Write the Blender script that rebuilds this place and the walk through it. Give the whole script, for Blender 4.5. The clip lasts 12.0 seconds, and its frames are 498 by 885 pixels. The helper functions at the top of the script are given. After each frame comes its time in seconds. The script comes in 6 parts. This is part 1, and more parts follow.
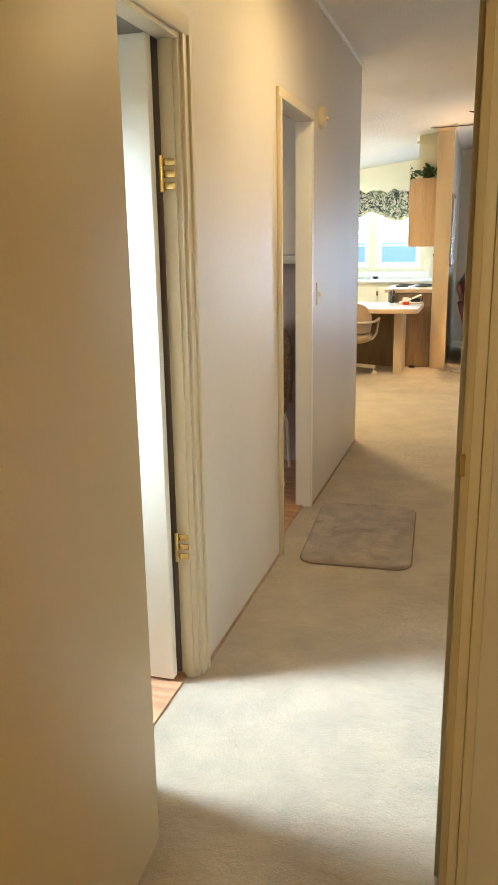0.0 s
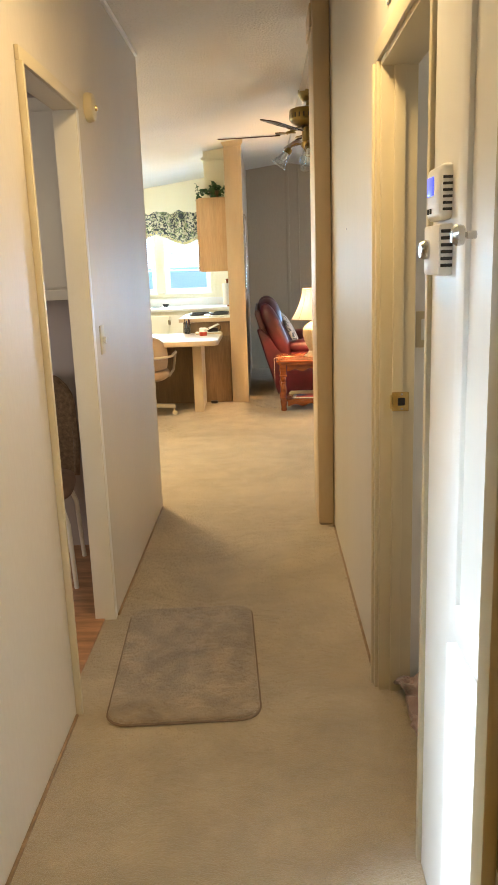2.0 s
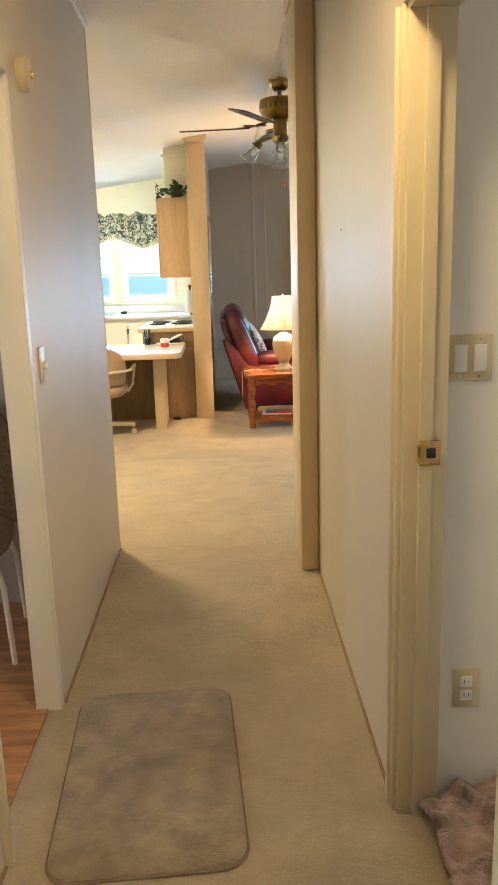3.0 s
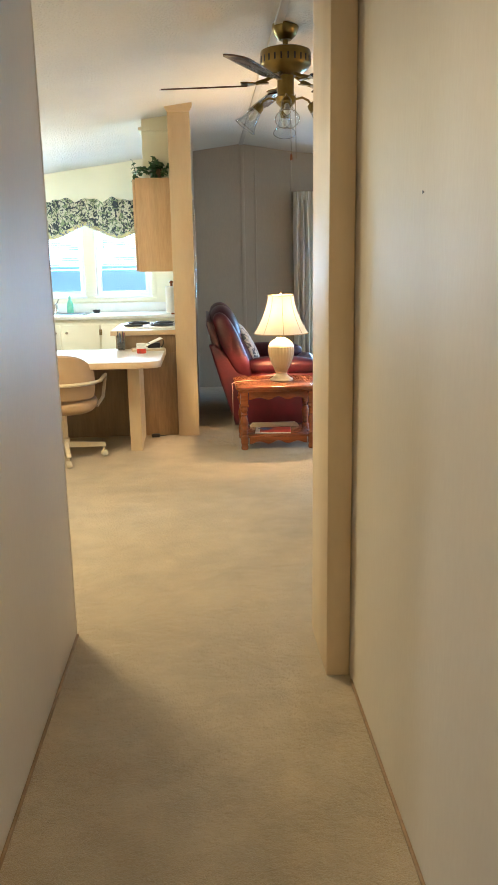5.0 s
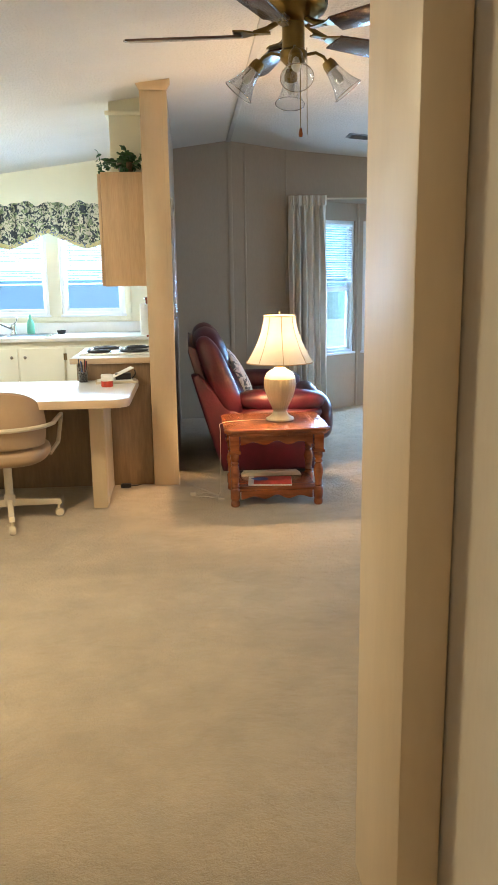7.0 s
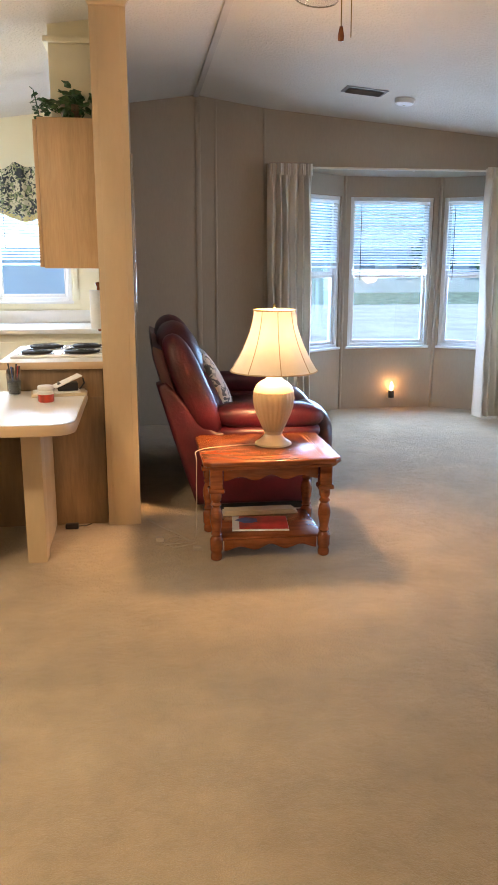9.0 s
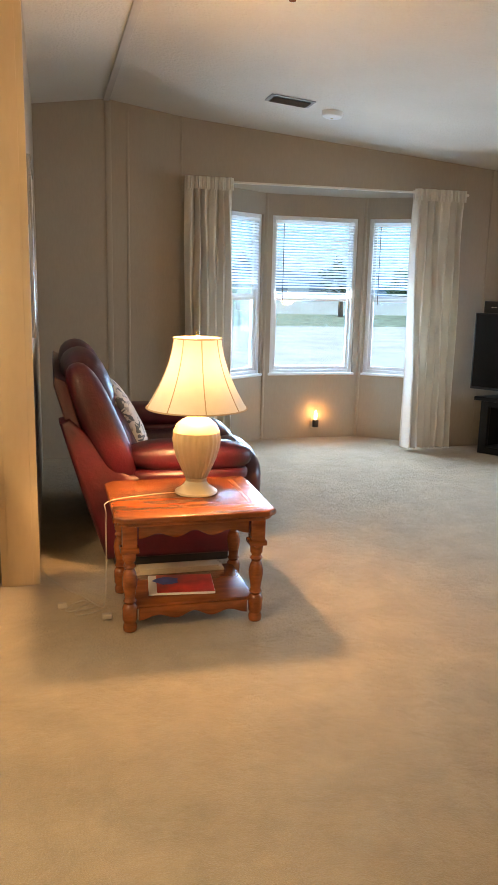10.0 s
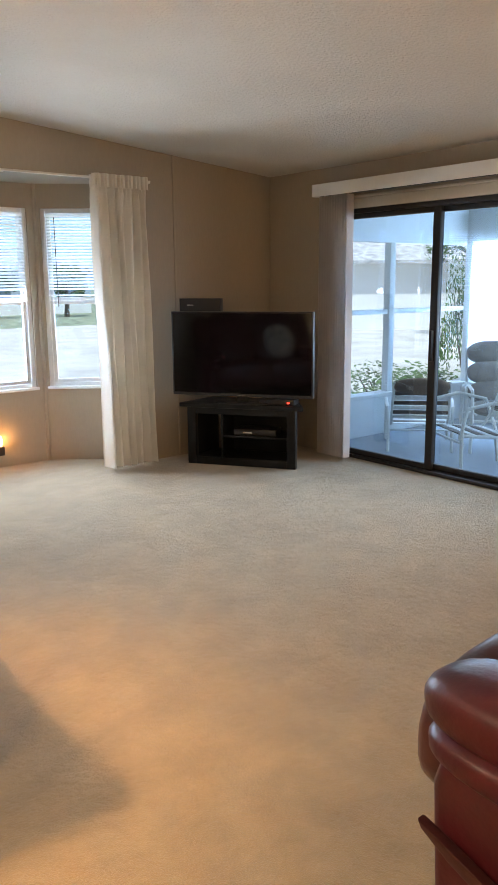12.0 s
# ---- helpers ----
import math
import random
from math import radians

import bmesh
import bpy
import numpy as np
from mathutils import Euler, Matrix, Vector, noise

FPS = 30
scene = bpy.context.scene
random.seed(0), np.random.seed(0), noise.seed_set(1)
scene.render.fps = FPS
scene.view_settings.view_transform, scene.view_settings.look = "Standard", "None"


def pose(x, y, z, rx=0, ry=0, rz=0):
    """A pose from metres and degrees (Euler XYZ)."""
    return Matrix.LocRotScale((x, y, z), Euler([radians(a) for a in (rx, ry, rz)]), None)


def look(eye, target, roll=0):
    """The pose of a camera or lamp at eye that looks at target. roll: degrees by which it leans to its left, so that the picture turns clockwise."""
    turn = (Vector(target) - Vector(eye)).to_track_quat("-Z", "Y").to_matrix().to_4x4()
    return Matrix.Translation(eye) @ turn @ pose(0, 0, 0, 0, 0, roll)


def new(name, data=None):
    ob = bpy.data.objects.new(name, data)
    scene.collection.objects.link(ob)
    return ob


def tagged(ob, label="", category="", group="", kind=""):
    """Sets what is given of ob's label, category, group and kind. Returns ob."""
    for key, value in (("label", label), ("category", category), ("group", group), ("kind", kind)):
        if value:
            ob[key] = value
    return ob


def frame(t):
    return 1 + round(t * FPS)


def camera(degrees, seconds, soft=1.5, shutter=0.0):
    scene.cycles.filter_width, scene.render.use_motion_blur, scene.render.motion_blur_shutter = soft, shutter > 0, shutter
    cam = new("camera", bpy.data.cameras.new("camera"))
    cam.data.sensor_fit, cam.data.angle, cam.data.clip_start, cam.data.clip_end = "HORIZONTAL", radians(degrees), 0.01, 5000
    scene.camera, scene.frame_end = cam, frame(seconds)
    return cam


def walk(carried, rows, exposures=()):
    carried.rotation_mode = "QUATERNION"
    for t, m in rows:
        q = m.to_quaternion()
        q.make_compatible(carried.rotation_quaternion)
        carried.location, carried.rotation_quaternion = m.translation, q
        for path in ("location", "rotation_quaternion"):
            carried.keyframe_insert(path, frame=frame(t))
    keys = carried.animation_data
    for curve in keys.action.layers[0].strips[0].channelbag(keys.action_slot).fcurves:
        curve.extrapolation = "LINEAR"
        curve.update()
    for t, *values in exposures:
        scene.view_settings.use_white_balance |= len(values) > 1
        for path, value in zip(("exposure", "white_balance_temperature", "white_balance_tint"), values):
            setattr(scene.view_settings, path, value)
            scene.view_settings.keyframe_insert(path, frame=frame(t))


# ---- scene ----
cam = camera(35.7, 12.0)
EXPOSURES = [(0.0, 1.0, 6300, 7), (1.5, 1.0, 6450, 8), (2.5, 1.0, 6650, 9), (3.0, 1.02, 6400, 7), (5.0, 0.88, 5850, 4), (7.0, 0.66, 5800, 8), (9.0, 0.44, 6600, 20), (9.6, 0.53, 7400, 19), (10.5, 0.64, 7400, 15), (11.5, 0.62, 7300, 14), (12.0, 0.57, 8200, 22)]
PATH = [
    (0, (0.251, 0.881, 1.414), (-0.308, 2.736, 0.918), -0.9),
    (0.5, (0.231, 1.064, 1.409), (-0.145, 2.962, 0.905), -1.9),
    (1, (0.145, 1.325, 1.431), (-0.086, 3.252, 0.946), -2.2),
    (1.5, (0.098, 1.61, 1.42), (-0.033, 3.549, 0.949), -2.1),
    (2, (0.061, 1.894, 1.435), (0.01, 3.842, 0.983), -2.0),
    (2.5, (0.008, 2.19, 1.453), (0.03, 4.142, 1.021), -1.9),
    (3, (-0.003, 2.496, 1.445), (0.049, 4.446, 1.001), -1.7),
    (5, (-0.058, 3.569, 1.42), (0.046, 5.514, 0.967), -1.0),
    (5.5, (-0.057, 3.868, 1.417), (0.062, 5.817, 0.983), -1.8),
    (6, (-0.057, 4.174, 1.396), (0.107, 6.117, 0.95), -1.7),
    (6.5, (-0.044, 4.478, 1.423), (0.119, 6.424, 0.99), -1.1),
    (7, (-0.036, 4.757, 1.401), (0.11, 6.708, 0.986), -0.8),
    (9, (-0.106, 5.94, 1.395), (0.163, 7.869, 0.94), 0.1),
    (9.5, (-0.101, 6.215, 1.381), (0.309, 8.123, 0.942), 0.1),
    (10, (-0.059, 6.471, 1.398), (0.432, 8.367, 0.994), 1.3),
    (10.5, (-0.016, 6.717, 1.385), (0.603, 8.58, 1.0), 0.7),
    (11, (0.002, 6.964, 1.397), (0.807, 8.752, 1.006), -0.5),
    (11.5, (0.05, 7.163, 1.396), (1.056, 8.843, 0.99), -0.5),
    (12, (0.081, 7.357, 1.411), (1.317, 8.876, 1.005), -0.5),
]
walk(cam, [(t, look(eye, target, roll)) for t, eye, target, roll in PATH], EXPOSURES)

# world and sun
world = bpy.data.worlds.new("sky")
scene.world = world
world.use_nodes = True
wn = world.node_tree
sky = wn.nodes.new("ShaderNodeTexSky")
sky.sky_type, sky.sun_disc = "NISHITA", False
sky.sun_elevation, sky.sun_rotation = radians(66.7), radians(215.5)
wn.links.new(sky.outputs[0], wn.nodes["Background"].inputs[0])
wn.nodes["Background"].inputs[1].default_value = 0.15


def lamp(name, kind, m, power, color, **kw):
    data = bpy.data.lights.new(name, kind)
    data.energy, data.color = power, color
    for k, v in kw.items():
        if k == "size":
            data.size = v
        elif k == "size_y":
            data.shape, data.size_y = "RECTANGLE", v
        elif k == "radius":
            data.shadow_soft_size = v
        elif k == "angle":
            data.angle = v
        elif k == "spread":
            data.spread = v
    ob = new(name, data)
    ob.matrix_world = m
    return ob


WARM = (1.0, 0.60, 0.23)
SOFT = (1.0, 0.72, 0.36)
DAY = (0.58, 0.78, 1.0)
lamp("sun", "SUN", look((-5, -3, 20), (0, 4, 0)), 5.0, (1.0, 0.94, 0.85), angle=radians(0.6))
lamp("bay_daylight", "AREA", look((2.25, 13.30, 0.98), (2.4, 9, 0.0)), 92, DAY, size=1.6, size_y=0.72, spread=radians(150))
lamp("slider_daylight", "AREA", look((4.70, 10.6, 1.05), (2.6, 10.6, 0.0)), 14, DAY, size=1.8, size_y=1.7, spread=radians(110))
lamp("kitchen_window_daylight", "AREA", look((-1.45, 12.66, 1.6), (-1.4, 5, 1.6)), 56, DAY, size=1.6, size_y=0.9)
# Unseen lamp added for the bathroom's cool spill; no fixture stands here.
lamp("bath_spill_light", "AREA", look((-1.6, 2.62, 1.9), (0.0, 3.05, 0.0)), 18, (0.66, 0.82, 1.0), size=0.3, size_y=0.4, spread=radians(75))
lamp("den_daylight", "AREA", look((-2.93, 4.2, 1.5), (0.0, 5.2, 1.0)), 5, (1.0, 0.92, 0.84), size=0.45, size_y=0.9, spread=radians(130))
# Unseen lamp added inside the closed washroom to brighten it; no window there.
lamp("powder_room_fill", "AREA", look((2.5, 3.75, 1.5), (0.4, 3.9, 0.2)), 6, (1.0, 0.95, 0.88), size=0.6, size_y=0.8)
lamp("living_lamp_bulb", "POINT", pose(3.95, 6.95, 1.15), 22, WARM, radius=0.12)
lamp("table_lamp_bulb", "POINT", pose(0.535, 9.66, 1.025), 58, (1.0, 0.62, 0.28), radius=0.07)
lamp("night_light_bulb", "POINT", pose(2.30, 13.11, 0.23), 1.1, (1.0, 0.50, 0.16), radius=0.02)
lamp("kitchen_fixture_light", "POINT", pose(-2.1, 10.6, 2.12), 40, (1.0, 1.0, 0.84), radius=0.14)
lamp("hall_fixture_light", "AREA", look((0.05, 3.95, 2.46), (0.05, 3.95, 0)), 9, SOFT, size=0.28)
lamp("dining_fixture_light", "AREA", look((-1.3, 7.5, 2.3), (-1.2, 7.5, 0)), 41, (1.0, 0.75, 0.41), size=0.4)
lamp("porch_daylight", "AREA", look((7.70, 10.3, 1.3), (4.7, 10.3, 1.0)), 200, DAY, size=7.0, size_y=1.4)
lamp("bedroom_fixture_light", "POINT", pose(1.0, -1.0, 2.1), 50, (1.0, 0.75, 0.38), radius=0.2)


# ---- materials ----
def material(name, color, rough=0.6, metal=0.0, vary=0.08, scale=3.0, grain=0.0, grain_scale=120.0, bump=0.0, bump_scale=200.0, tint=None, stretch=(1, 1, 1), coat=0.0, spec=0.5, transmission=0.0, emission=0.0, glow=None, alpha=1.0, sheen=0.0, mottle=0.0):
    m = bpy.data.materials.new(name)
    m.use_nodes = True
    nt = m.node_tree
    b = nt.nodes["Principled BSDF"]
    c = nt.nodes.new("ShaderNodeTexCoord")
    mp = nt.nodes.new("ShaderNodeMapping")
    mp.inputs["Scale"].default_value = stretch
    nt.links.new(c.outputs["Object"], mp.inputs[0])
    n1 = nt.nodes.new("ShaderNodeTexNoise")
    n1.inputs["Scale"].default_value, n1.inputs["Detail"].default_value = scale, 4
    n2 = nt.nodes.new("ShaderNodeTexNoise")
    n2.inputs["Scale"].default_value, n2.inputs["Detail"].default_value = grain_scale, 3
    nt.links.new(mp.outputs[0], n1.inputs[0]), nt.links.new(mp.outputs[0], n2.inputs[0])
    dark = tint or tuple(v * (1 - 2.2 * vary) for v in color)
    lite = tuple(min(1, v * (1 + vary)) for v in color)
    ramp = nt.nodes.new("ShaderNodeMix")
    ramp.data_type = "RGBA"
    st = nt.nodes.new("ShaderNodeMapRange")
    st.inputs[1].default_value, st.inputs[2].default_value = 0.3, 0.7
    nt.links.new(n1.outputs[0], st.inputs[0])
    nt.links.new(st.outputs[0], ramp.inputs[0])
    ramp.inputs[6].default_value, ramp.inputs[7].default_value = (*dark, 1), (*lite, 1)
    out = ramp.outputs[2]
    if grain:
        g = nt.nodes.new("ShaderNodeMix")
        g.data_type, g.blend_type = "RGBA", "OVERLAY"
        g.inputs[0].default_value = grain
        nt.links.new(out, g.inputs[6]), nt.links.new(n2.outputs[0], g.inputs[7])
        out = g.outputs[2]
    if mottle:
        n4 = nt.nodes.new("ShaderNodeTexNoise")
        n4.inputs["Scale"].default_value, n4.inputs["Detail"].default_value, n4.inputs["Distortion"].default_value = 2.3, 6, 0.9
        n5 = nt.nodes.new("ShaderNodeTexNoise")
        n5.inputs["Scale"].default_value, n5.inputs["Detail"].default_value, n5.inputs["Roughness"].default_value = 22, 5, 0.75
        nt.links.new(mp.outputs[0], n4.inputs[0]), nt.links.new(mp.outputs[0], n5.inputs[0])
        for tex, amount in ((n4, mottle), (n5, mottle * 0.7)):
            r = nt.nodes.new("ShaderNodeMapRange")
            r.inputs[1].default_value, r.inputs[2].default_value = 0.34, 0.66
            r.inputs[3].default_value, r.inputs[4].default_value = 1 - amount, 1 + amount * 0.35
            nt.links.new(tex.outputs[0], r.inputs[0])
            mu = nt.nodes.new("ShaderNodeMix")
            mu.data_type, mu.blend_type = "RGBA", "MULTIPLY"
            mu.inputs[0].default_value = 1.0
            nt.links.new(out, mu.inputs[6]), nt.links.new(r.outputs[0], mu.inputs[7])
            out = mu.outputs[2]
    nt.links.new(out, b.inputs["Base Color"])
    b.inputs["Roughness"].default_value, b.inputs["Metallic"].default_value = rough, metal
    b.inputs["Specular IOR Level"].default_value = spec
    b.inputs["Coat Weight"].default_value = coat
    b.inputs["Coat Roughness"].default_value = 0.15
    b.inputs["Transmission Weight"].default_value = transmission
    b.inputs["Sheen Weight"].default_value = sheen
    b.inputs["Alpha"].default_value = alpha
    if emission:
        b.inputs["Emission Color"].default_value = (*(glow or color), 1)
        b.inputs["Emission Strength"].default_value = emission
    if mottle:
        tuft = nt.nodes.new("ShaderNodeTexNoise")
        tuft.inputs["Scale"].default_value, tuft.inputs["Detail"].default_value, tuft.inputs["Roughness"].default_value = 26, 5, 0.72
        nt.links.new(mp.outputs[0], tuft.inputs[0])
        lump = nt.nodes.new("ShaderNodeBump")
        lump.inputs["Strength"].default_value, lump.inputs["Distance"].default_value = 0.8, 0.03
        nt.links.new(tuft.outputs[0], lump.inputs["Height"])
    if bump:
        n3 = nt.nodes.new("ShaderNodeTexNoise")
        n3.inputs["Scale"].default_value, n3.inputs["Detail"].default_value = bump_scale, 3
        nt.links.new(mp.outputs[0], n3.inputs[0])
        bp = nt.nodes.new("ShaderNodeBump")
        bp.inputs["Strength"].default_value, bp.inputs["Distance"].default_value = bump, 0.01
        nt.links.new(n3.outputs[0], bp.inputs["Height"])
        nt.links.new(bp.outputs[0], b.inputs["Normal"])
        if mottle:
            nt.links.new(lump.outputs[0], bp.inputs["Normal"])
    return m


M_WALL = material("cream_vinyl_wall", (0.60, 0.54, 0.45), 0.5, spec=0.38, vary=0.03, scale=1.3, grain=0.06, grain_scale=70, bump=0.05, bump_scale=90, stretch=(1, 1, 0.3))
# Greyer panels than the hall's, darkened further to stand in for the room's shade.
M_DIMTAUPE = material("dimmed_taupe_vinyl", (0.42, 0.352, 0.268), 0.45, vary=0.03, scale=1.3, grain=0.06, grain_scale=70, bump=0.05, bump_scale=90, stretch=(1, 1, 0.3))
M_KITCHEN = material("yellow_cream_paint", (0.82, 0.78, 0.60), 0.5, vary=0.03, scale=1.6, bump=0.05, bump_scale=120)
M_TRIM = material("tan_wood_trim", (0.60, 0.475, 0.315), 0.45, vary=0.04, scale=3, grain=0.05, grain_scale=30, bump=0.02, bump_scale=60, stretch=(2, 2, 0.5))
M_CASING = material("beige_painted_casing", (0.59, 0.51, 0.35), 0.45, vary=0.03, scale=1.5)
M_WHITE = material("white_paint", (0.80, 0.78, 0.73), 0.38, vary=0.03, scale=2.5, bump=0.03, bump_scale=60)
M_CEIL = material("stippled_ceiling", (0.72, 0.675, 0.60), 0.9, vary=0.03, scale=1.2, grain=0.08, grain_scale=60, bump=0.9, bump_scale=62)
M_SEAM = material("ceiling_seam_strip", (0.58, 0.53, 0.47), 0.7, vary=0.05)
M_CARPET = material("beige_carpet", (0.52, 0.415, 0.275), 0.95, vary=0.06, scale=6.0, grain=0.3, grain_scale=230, bump=0.7, bump_scale=320, sheen=0.3, mottle=0.12)
M_LAMINATE = material("reddish_laminate_floor", (0.44, 0.23, 0.12), 0.35, vary=0.2, scale=4, grain=0.3, grain_scale=30, stretch=(1, 8, 1))
M_DOOR = material("white_flush_door", (0.82, 0.79, 0.70), 0.5, vary=0.03, scale=1.5, grain=0.04, stretch=(1, 1, 0.2))
M_TANDOOR = material("tan_flush_door", (0.56, 0.42, 0.22), 0.5, vary=0.03, scale=1.5, grain=0.04, stretch=(1, 1, 0.2))
M_JAMB = material("olive_tan_jamb", (0.46, 0.37, 0.22), 0.5, vary=0.05, scale=2)
M_BRASS = material("brass", (0.72, 0.52, 0.20), 0.25, metal=1.0, vary=0.1, scale=9)
M_BLACK = material("black_plastic", (0.018, 0.018, 0.02), 0.35, vary=0.1)
M_ALU = material("dark_bronze_aluminium", (0.03, 0.028, 0.027), 0.4, metal=0.4, vary=0.1)
M_VINYL = material("white_vinyl_frame", (0.82, 0.83, 0.82), 0.35, vary=0.02)
M_GROUND = material("pale_concrete", (0.58, 0.57, 0.54), 0.85, vary=0.1, scale=1.0, bump=0.2)
# Grass colour paled to stand in for outdoor haze and glare.
M_GRASS = material("paled_grass_ground", (0.28, 0.34, 0.24), 0.9, vary=0.3, scale=2, grain=0.4, bump=0.6, bump_scale=60)


def glass_material(name, tint=(0.95, 0.98, 1.0), gloss=0.05):
    m = bpy.data.materials.new(name)
    m.use_nodes = True
    nt = m.node_tree
    nt.nodes.remove(nt.nodes["Principled BSDF"])
    tr, gl, mx = nt.nodes.new("ShaderNodeBsdfTransparent"), nt.nodes.new("ShaderNodeBsdfGlossy"), nt.nodes.new("ShaderNodeMixShader")
    fr = nt.nodes.new("ShaderNodeLayerWeight")
    fr.inputs[0].default_value = 0.12
    mul = nt.nodes.new("ShaderNodeMath")
    mul.operation = "MULTIPLY_ADD"
    mul.inputs[1].default_value, mul.inputs[2].default_value = 0.5, gloss
    nt.links.new(fr.outputs["Facing"], mul.inputs[0])
    tr.inputs[0].default_value = (*tint, 1)
    gl.inputs["Roughness"].default_value = 0.02
    nt.links.new(mul.outputs[0], mx.inputs[0])
    nt.links.new(tr.outputs[0], mx.inputs[1]), nt.links.new(gl.outputs[0], mx.inputs[2])
    nt.links.new(mx.outputs[0], nt.nodes["Material Output"].inputs[0])
    return m


def translucent(m, color, weight):
    """Lets light through a cloth: adds a translucent layer to its surface."""
    nt = m.node_tree
    tl, ad = nt.nodes.new("ShaderNodeBsdfTranslucent"), nt.nodes.new("ShaderNodeAddShader")
    tl.inputs[0].default_value = (*[c * weight for c in color], 1)
    nt.links.new(nt.nodes["Principled BSDF"].outputs[0], ad.inputs[0])
    nt.links.new(tl.outputs[0], ad.inputs[1])
    nt.links.new(ad.outputs[0], nt.nodes["Material Output"].inputs[0])
    return m


M_PANE = glass_material("window_glass", (0.72, 0.88, 1.0))


# ---- mesh helpers ----
def add_box(bm, lo, hi, r=0.0, seg=2, m=None):
    """A box from lo to hi, its edges rounded by r, moved by m."""
    t = bmesh.new()
    bmesh.ops.create_cube(t, size=1)
    for v in t.verts:
        v.co = Vector([(lo[i] + hi[i]) / 2 + v.co[i] * (hi[i] - lo[i]) for i in range(3)])
    if r:
        bmesh.ops.bevel(t, geom=t.edges[:], offset=r, segments=seg, affect="EDGES", profile=0.5)
    if m:
        bmesh.ops.transform(t, matrix=m, verts=t.verts[:])
    join(bm, t)


def join(bm, t):
    me = bpy.data.meshes.new("t")
    t.to_mesh(me)
    t.free()
    bm.from_mesh(me)
    bpy.data.meshes.remove(me)


def add_lathe(bm, profile, m=None, n=24, flute=0, depth=0.0):
    """A turned shape from (radius, height) pairs; flute: number of shallow flutes."""
    t = bmesh.new()
    rings = []
    for r, z in profile:
        ring = []
        for k in range(n):
            a = 2 * math.pi * k / n
            rr = r * (1 - depth * (0.5 - 0.5 * math.cos(flute * a))) if flute else r
            ring.append(t.verts.new((rr * math.cos(a), rr * math.sin(a), z)))
        rings.append(ring)
    for a, b in zip(rings, rings[1:]):
        for k in range(n):
            t.faces.new((a[k], a[(k + 1) % n], b[(k + 1) % n], b[k]))
    if profile[0][0] > 1e-4:
        t.faces.new(rings[0][::-1])
    if profile[-1][0] > 1e-4:
        t.faces.new(rings[-1])
    bmesh.ops.remove_doubles(t, verts=t.verts[:], dist=1e-5)
    if m:
        bmesh.ops.transform(t, matrix=m, verts=t.verts[:])
    join(bm, t)


def add_tube(bm, points, r, n=8, closed=False):
    """A round bar along points."""
    t = bmesh.new()
    pts = [Vector(p) for p in points]
    rings = []
    last = None
    for i, p in enumerate(pts):
        a = pts[(i - 1) % len(pts)] if closed or i else p
        b = pts[(i + 1) % len(pts)] if closed or i < len(pts) - 1 else p
        d = (b - a).normalized()
        if last is None:
            side = d.orthogonal().normalized()
        else:
            side = (last - d * last.dot(d)).normalized()
        last = side
        up = d.cross(side)
        rr = r[i] if isinstance(r, (list, tuple)) else r
        rings.append([t.verts.new(p + rr * (math.cos(2 * math.pi * k / n) * side + math.sin(2 * math.pi * k / n) * up)) for k in range(n)])
    pairs = list(zip(rings, rings[1:])) + ([(rings[-1], rings[0])] if closed else [])
    for a, b in pairs:
        for k in range(n):
            t.faces.new((a[k], a[(k + 1) % n], b[(k + 1) % n], b[k]))
    if not closed:
        t.faces.new(rings[0][::-1]), t.faces.new(rings[-1])
    bmesh.ops.recalc_face_normals(t, faces=t.faces[:])
    join(bm, t)


def add_prism(bm, outline, lo, hi, axis="z", r=0.0, m=None, seg=2):
    """An outline of 2D points, drawn out along an axis from lo to hi."""
    t = bmesh.new()

    def at(p, h):
        return {"z": (p[0], p[1], h), "y": (p[0], h, p[1]), "x": (h, p[0], p[1])}[axis]

    a = [t.verts.new(at(p, lo)) for p in outline]
    b = [t.verts.new(at(p, hi)) for p in outline]
    n = len(a)
    ends = [t.faces.new(a), t.faces.new(b[::-1])]
    for k in range(n):
        t.faces.new((a[k], b[k], b[(k + 1) % n], a[(k + 1) % n]))
    bmesh.ops.recalc_face_normals(t, faces=t.faces[:])
    if r:
        bmesh.ops.bevel(t, geom=[e for f in ends for e in f.edges], offset=r, segments=seg, affect="EDGES", profile=0.5)
    if m:
        bmesh.ops.transform(t, matrix=m, verts=t.verts[:])
    join(bm, t)


def add_sheet(bm, fn, nu, nv, thick=0.0):
    """A sheet of nu x nv cells, its places given by fn(u, v)."""
    t = bmesh.new()
    g = [[t.verts.new(fn(i / nu, j / nv)) for j in range(nv + 1)] for i in range(nu + 1)]
    for i in range(nu):
        for j in range(nv):
            t.faces.new((g[i][j], g[i + 1][j], g[i + 1][j + 1], g[i][j + 1]))
    bmesh.ops.recalc_face_normals(t, faces=t.faces[:])
    if thick:
        bmesh.ops.solidify(t, geom=t.faces[:], thickness=thick)
    join(bm, t)


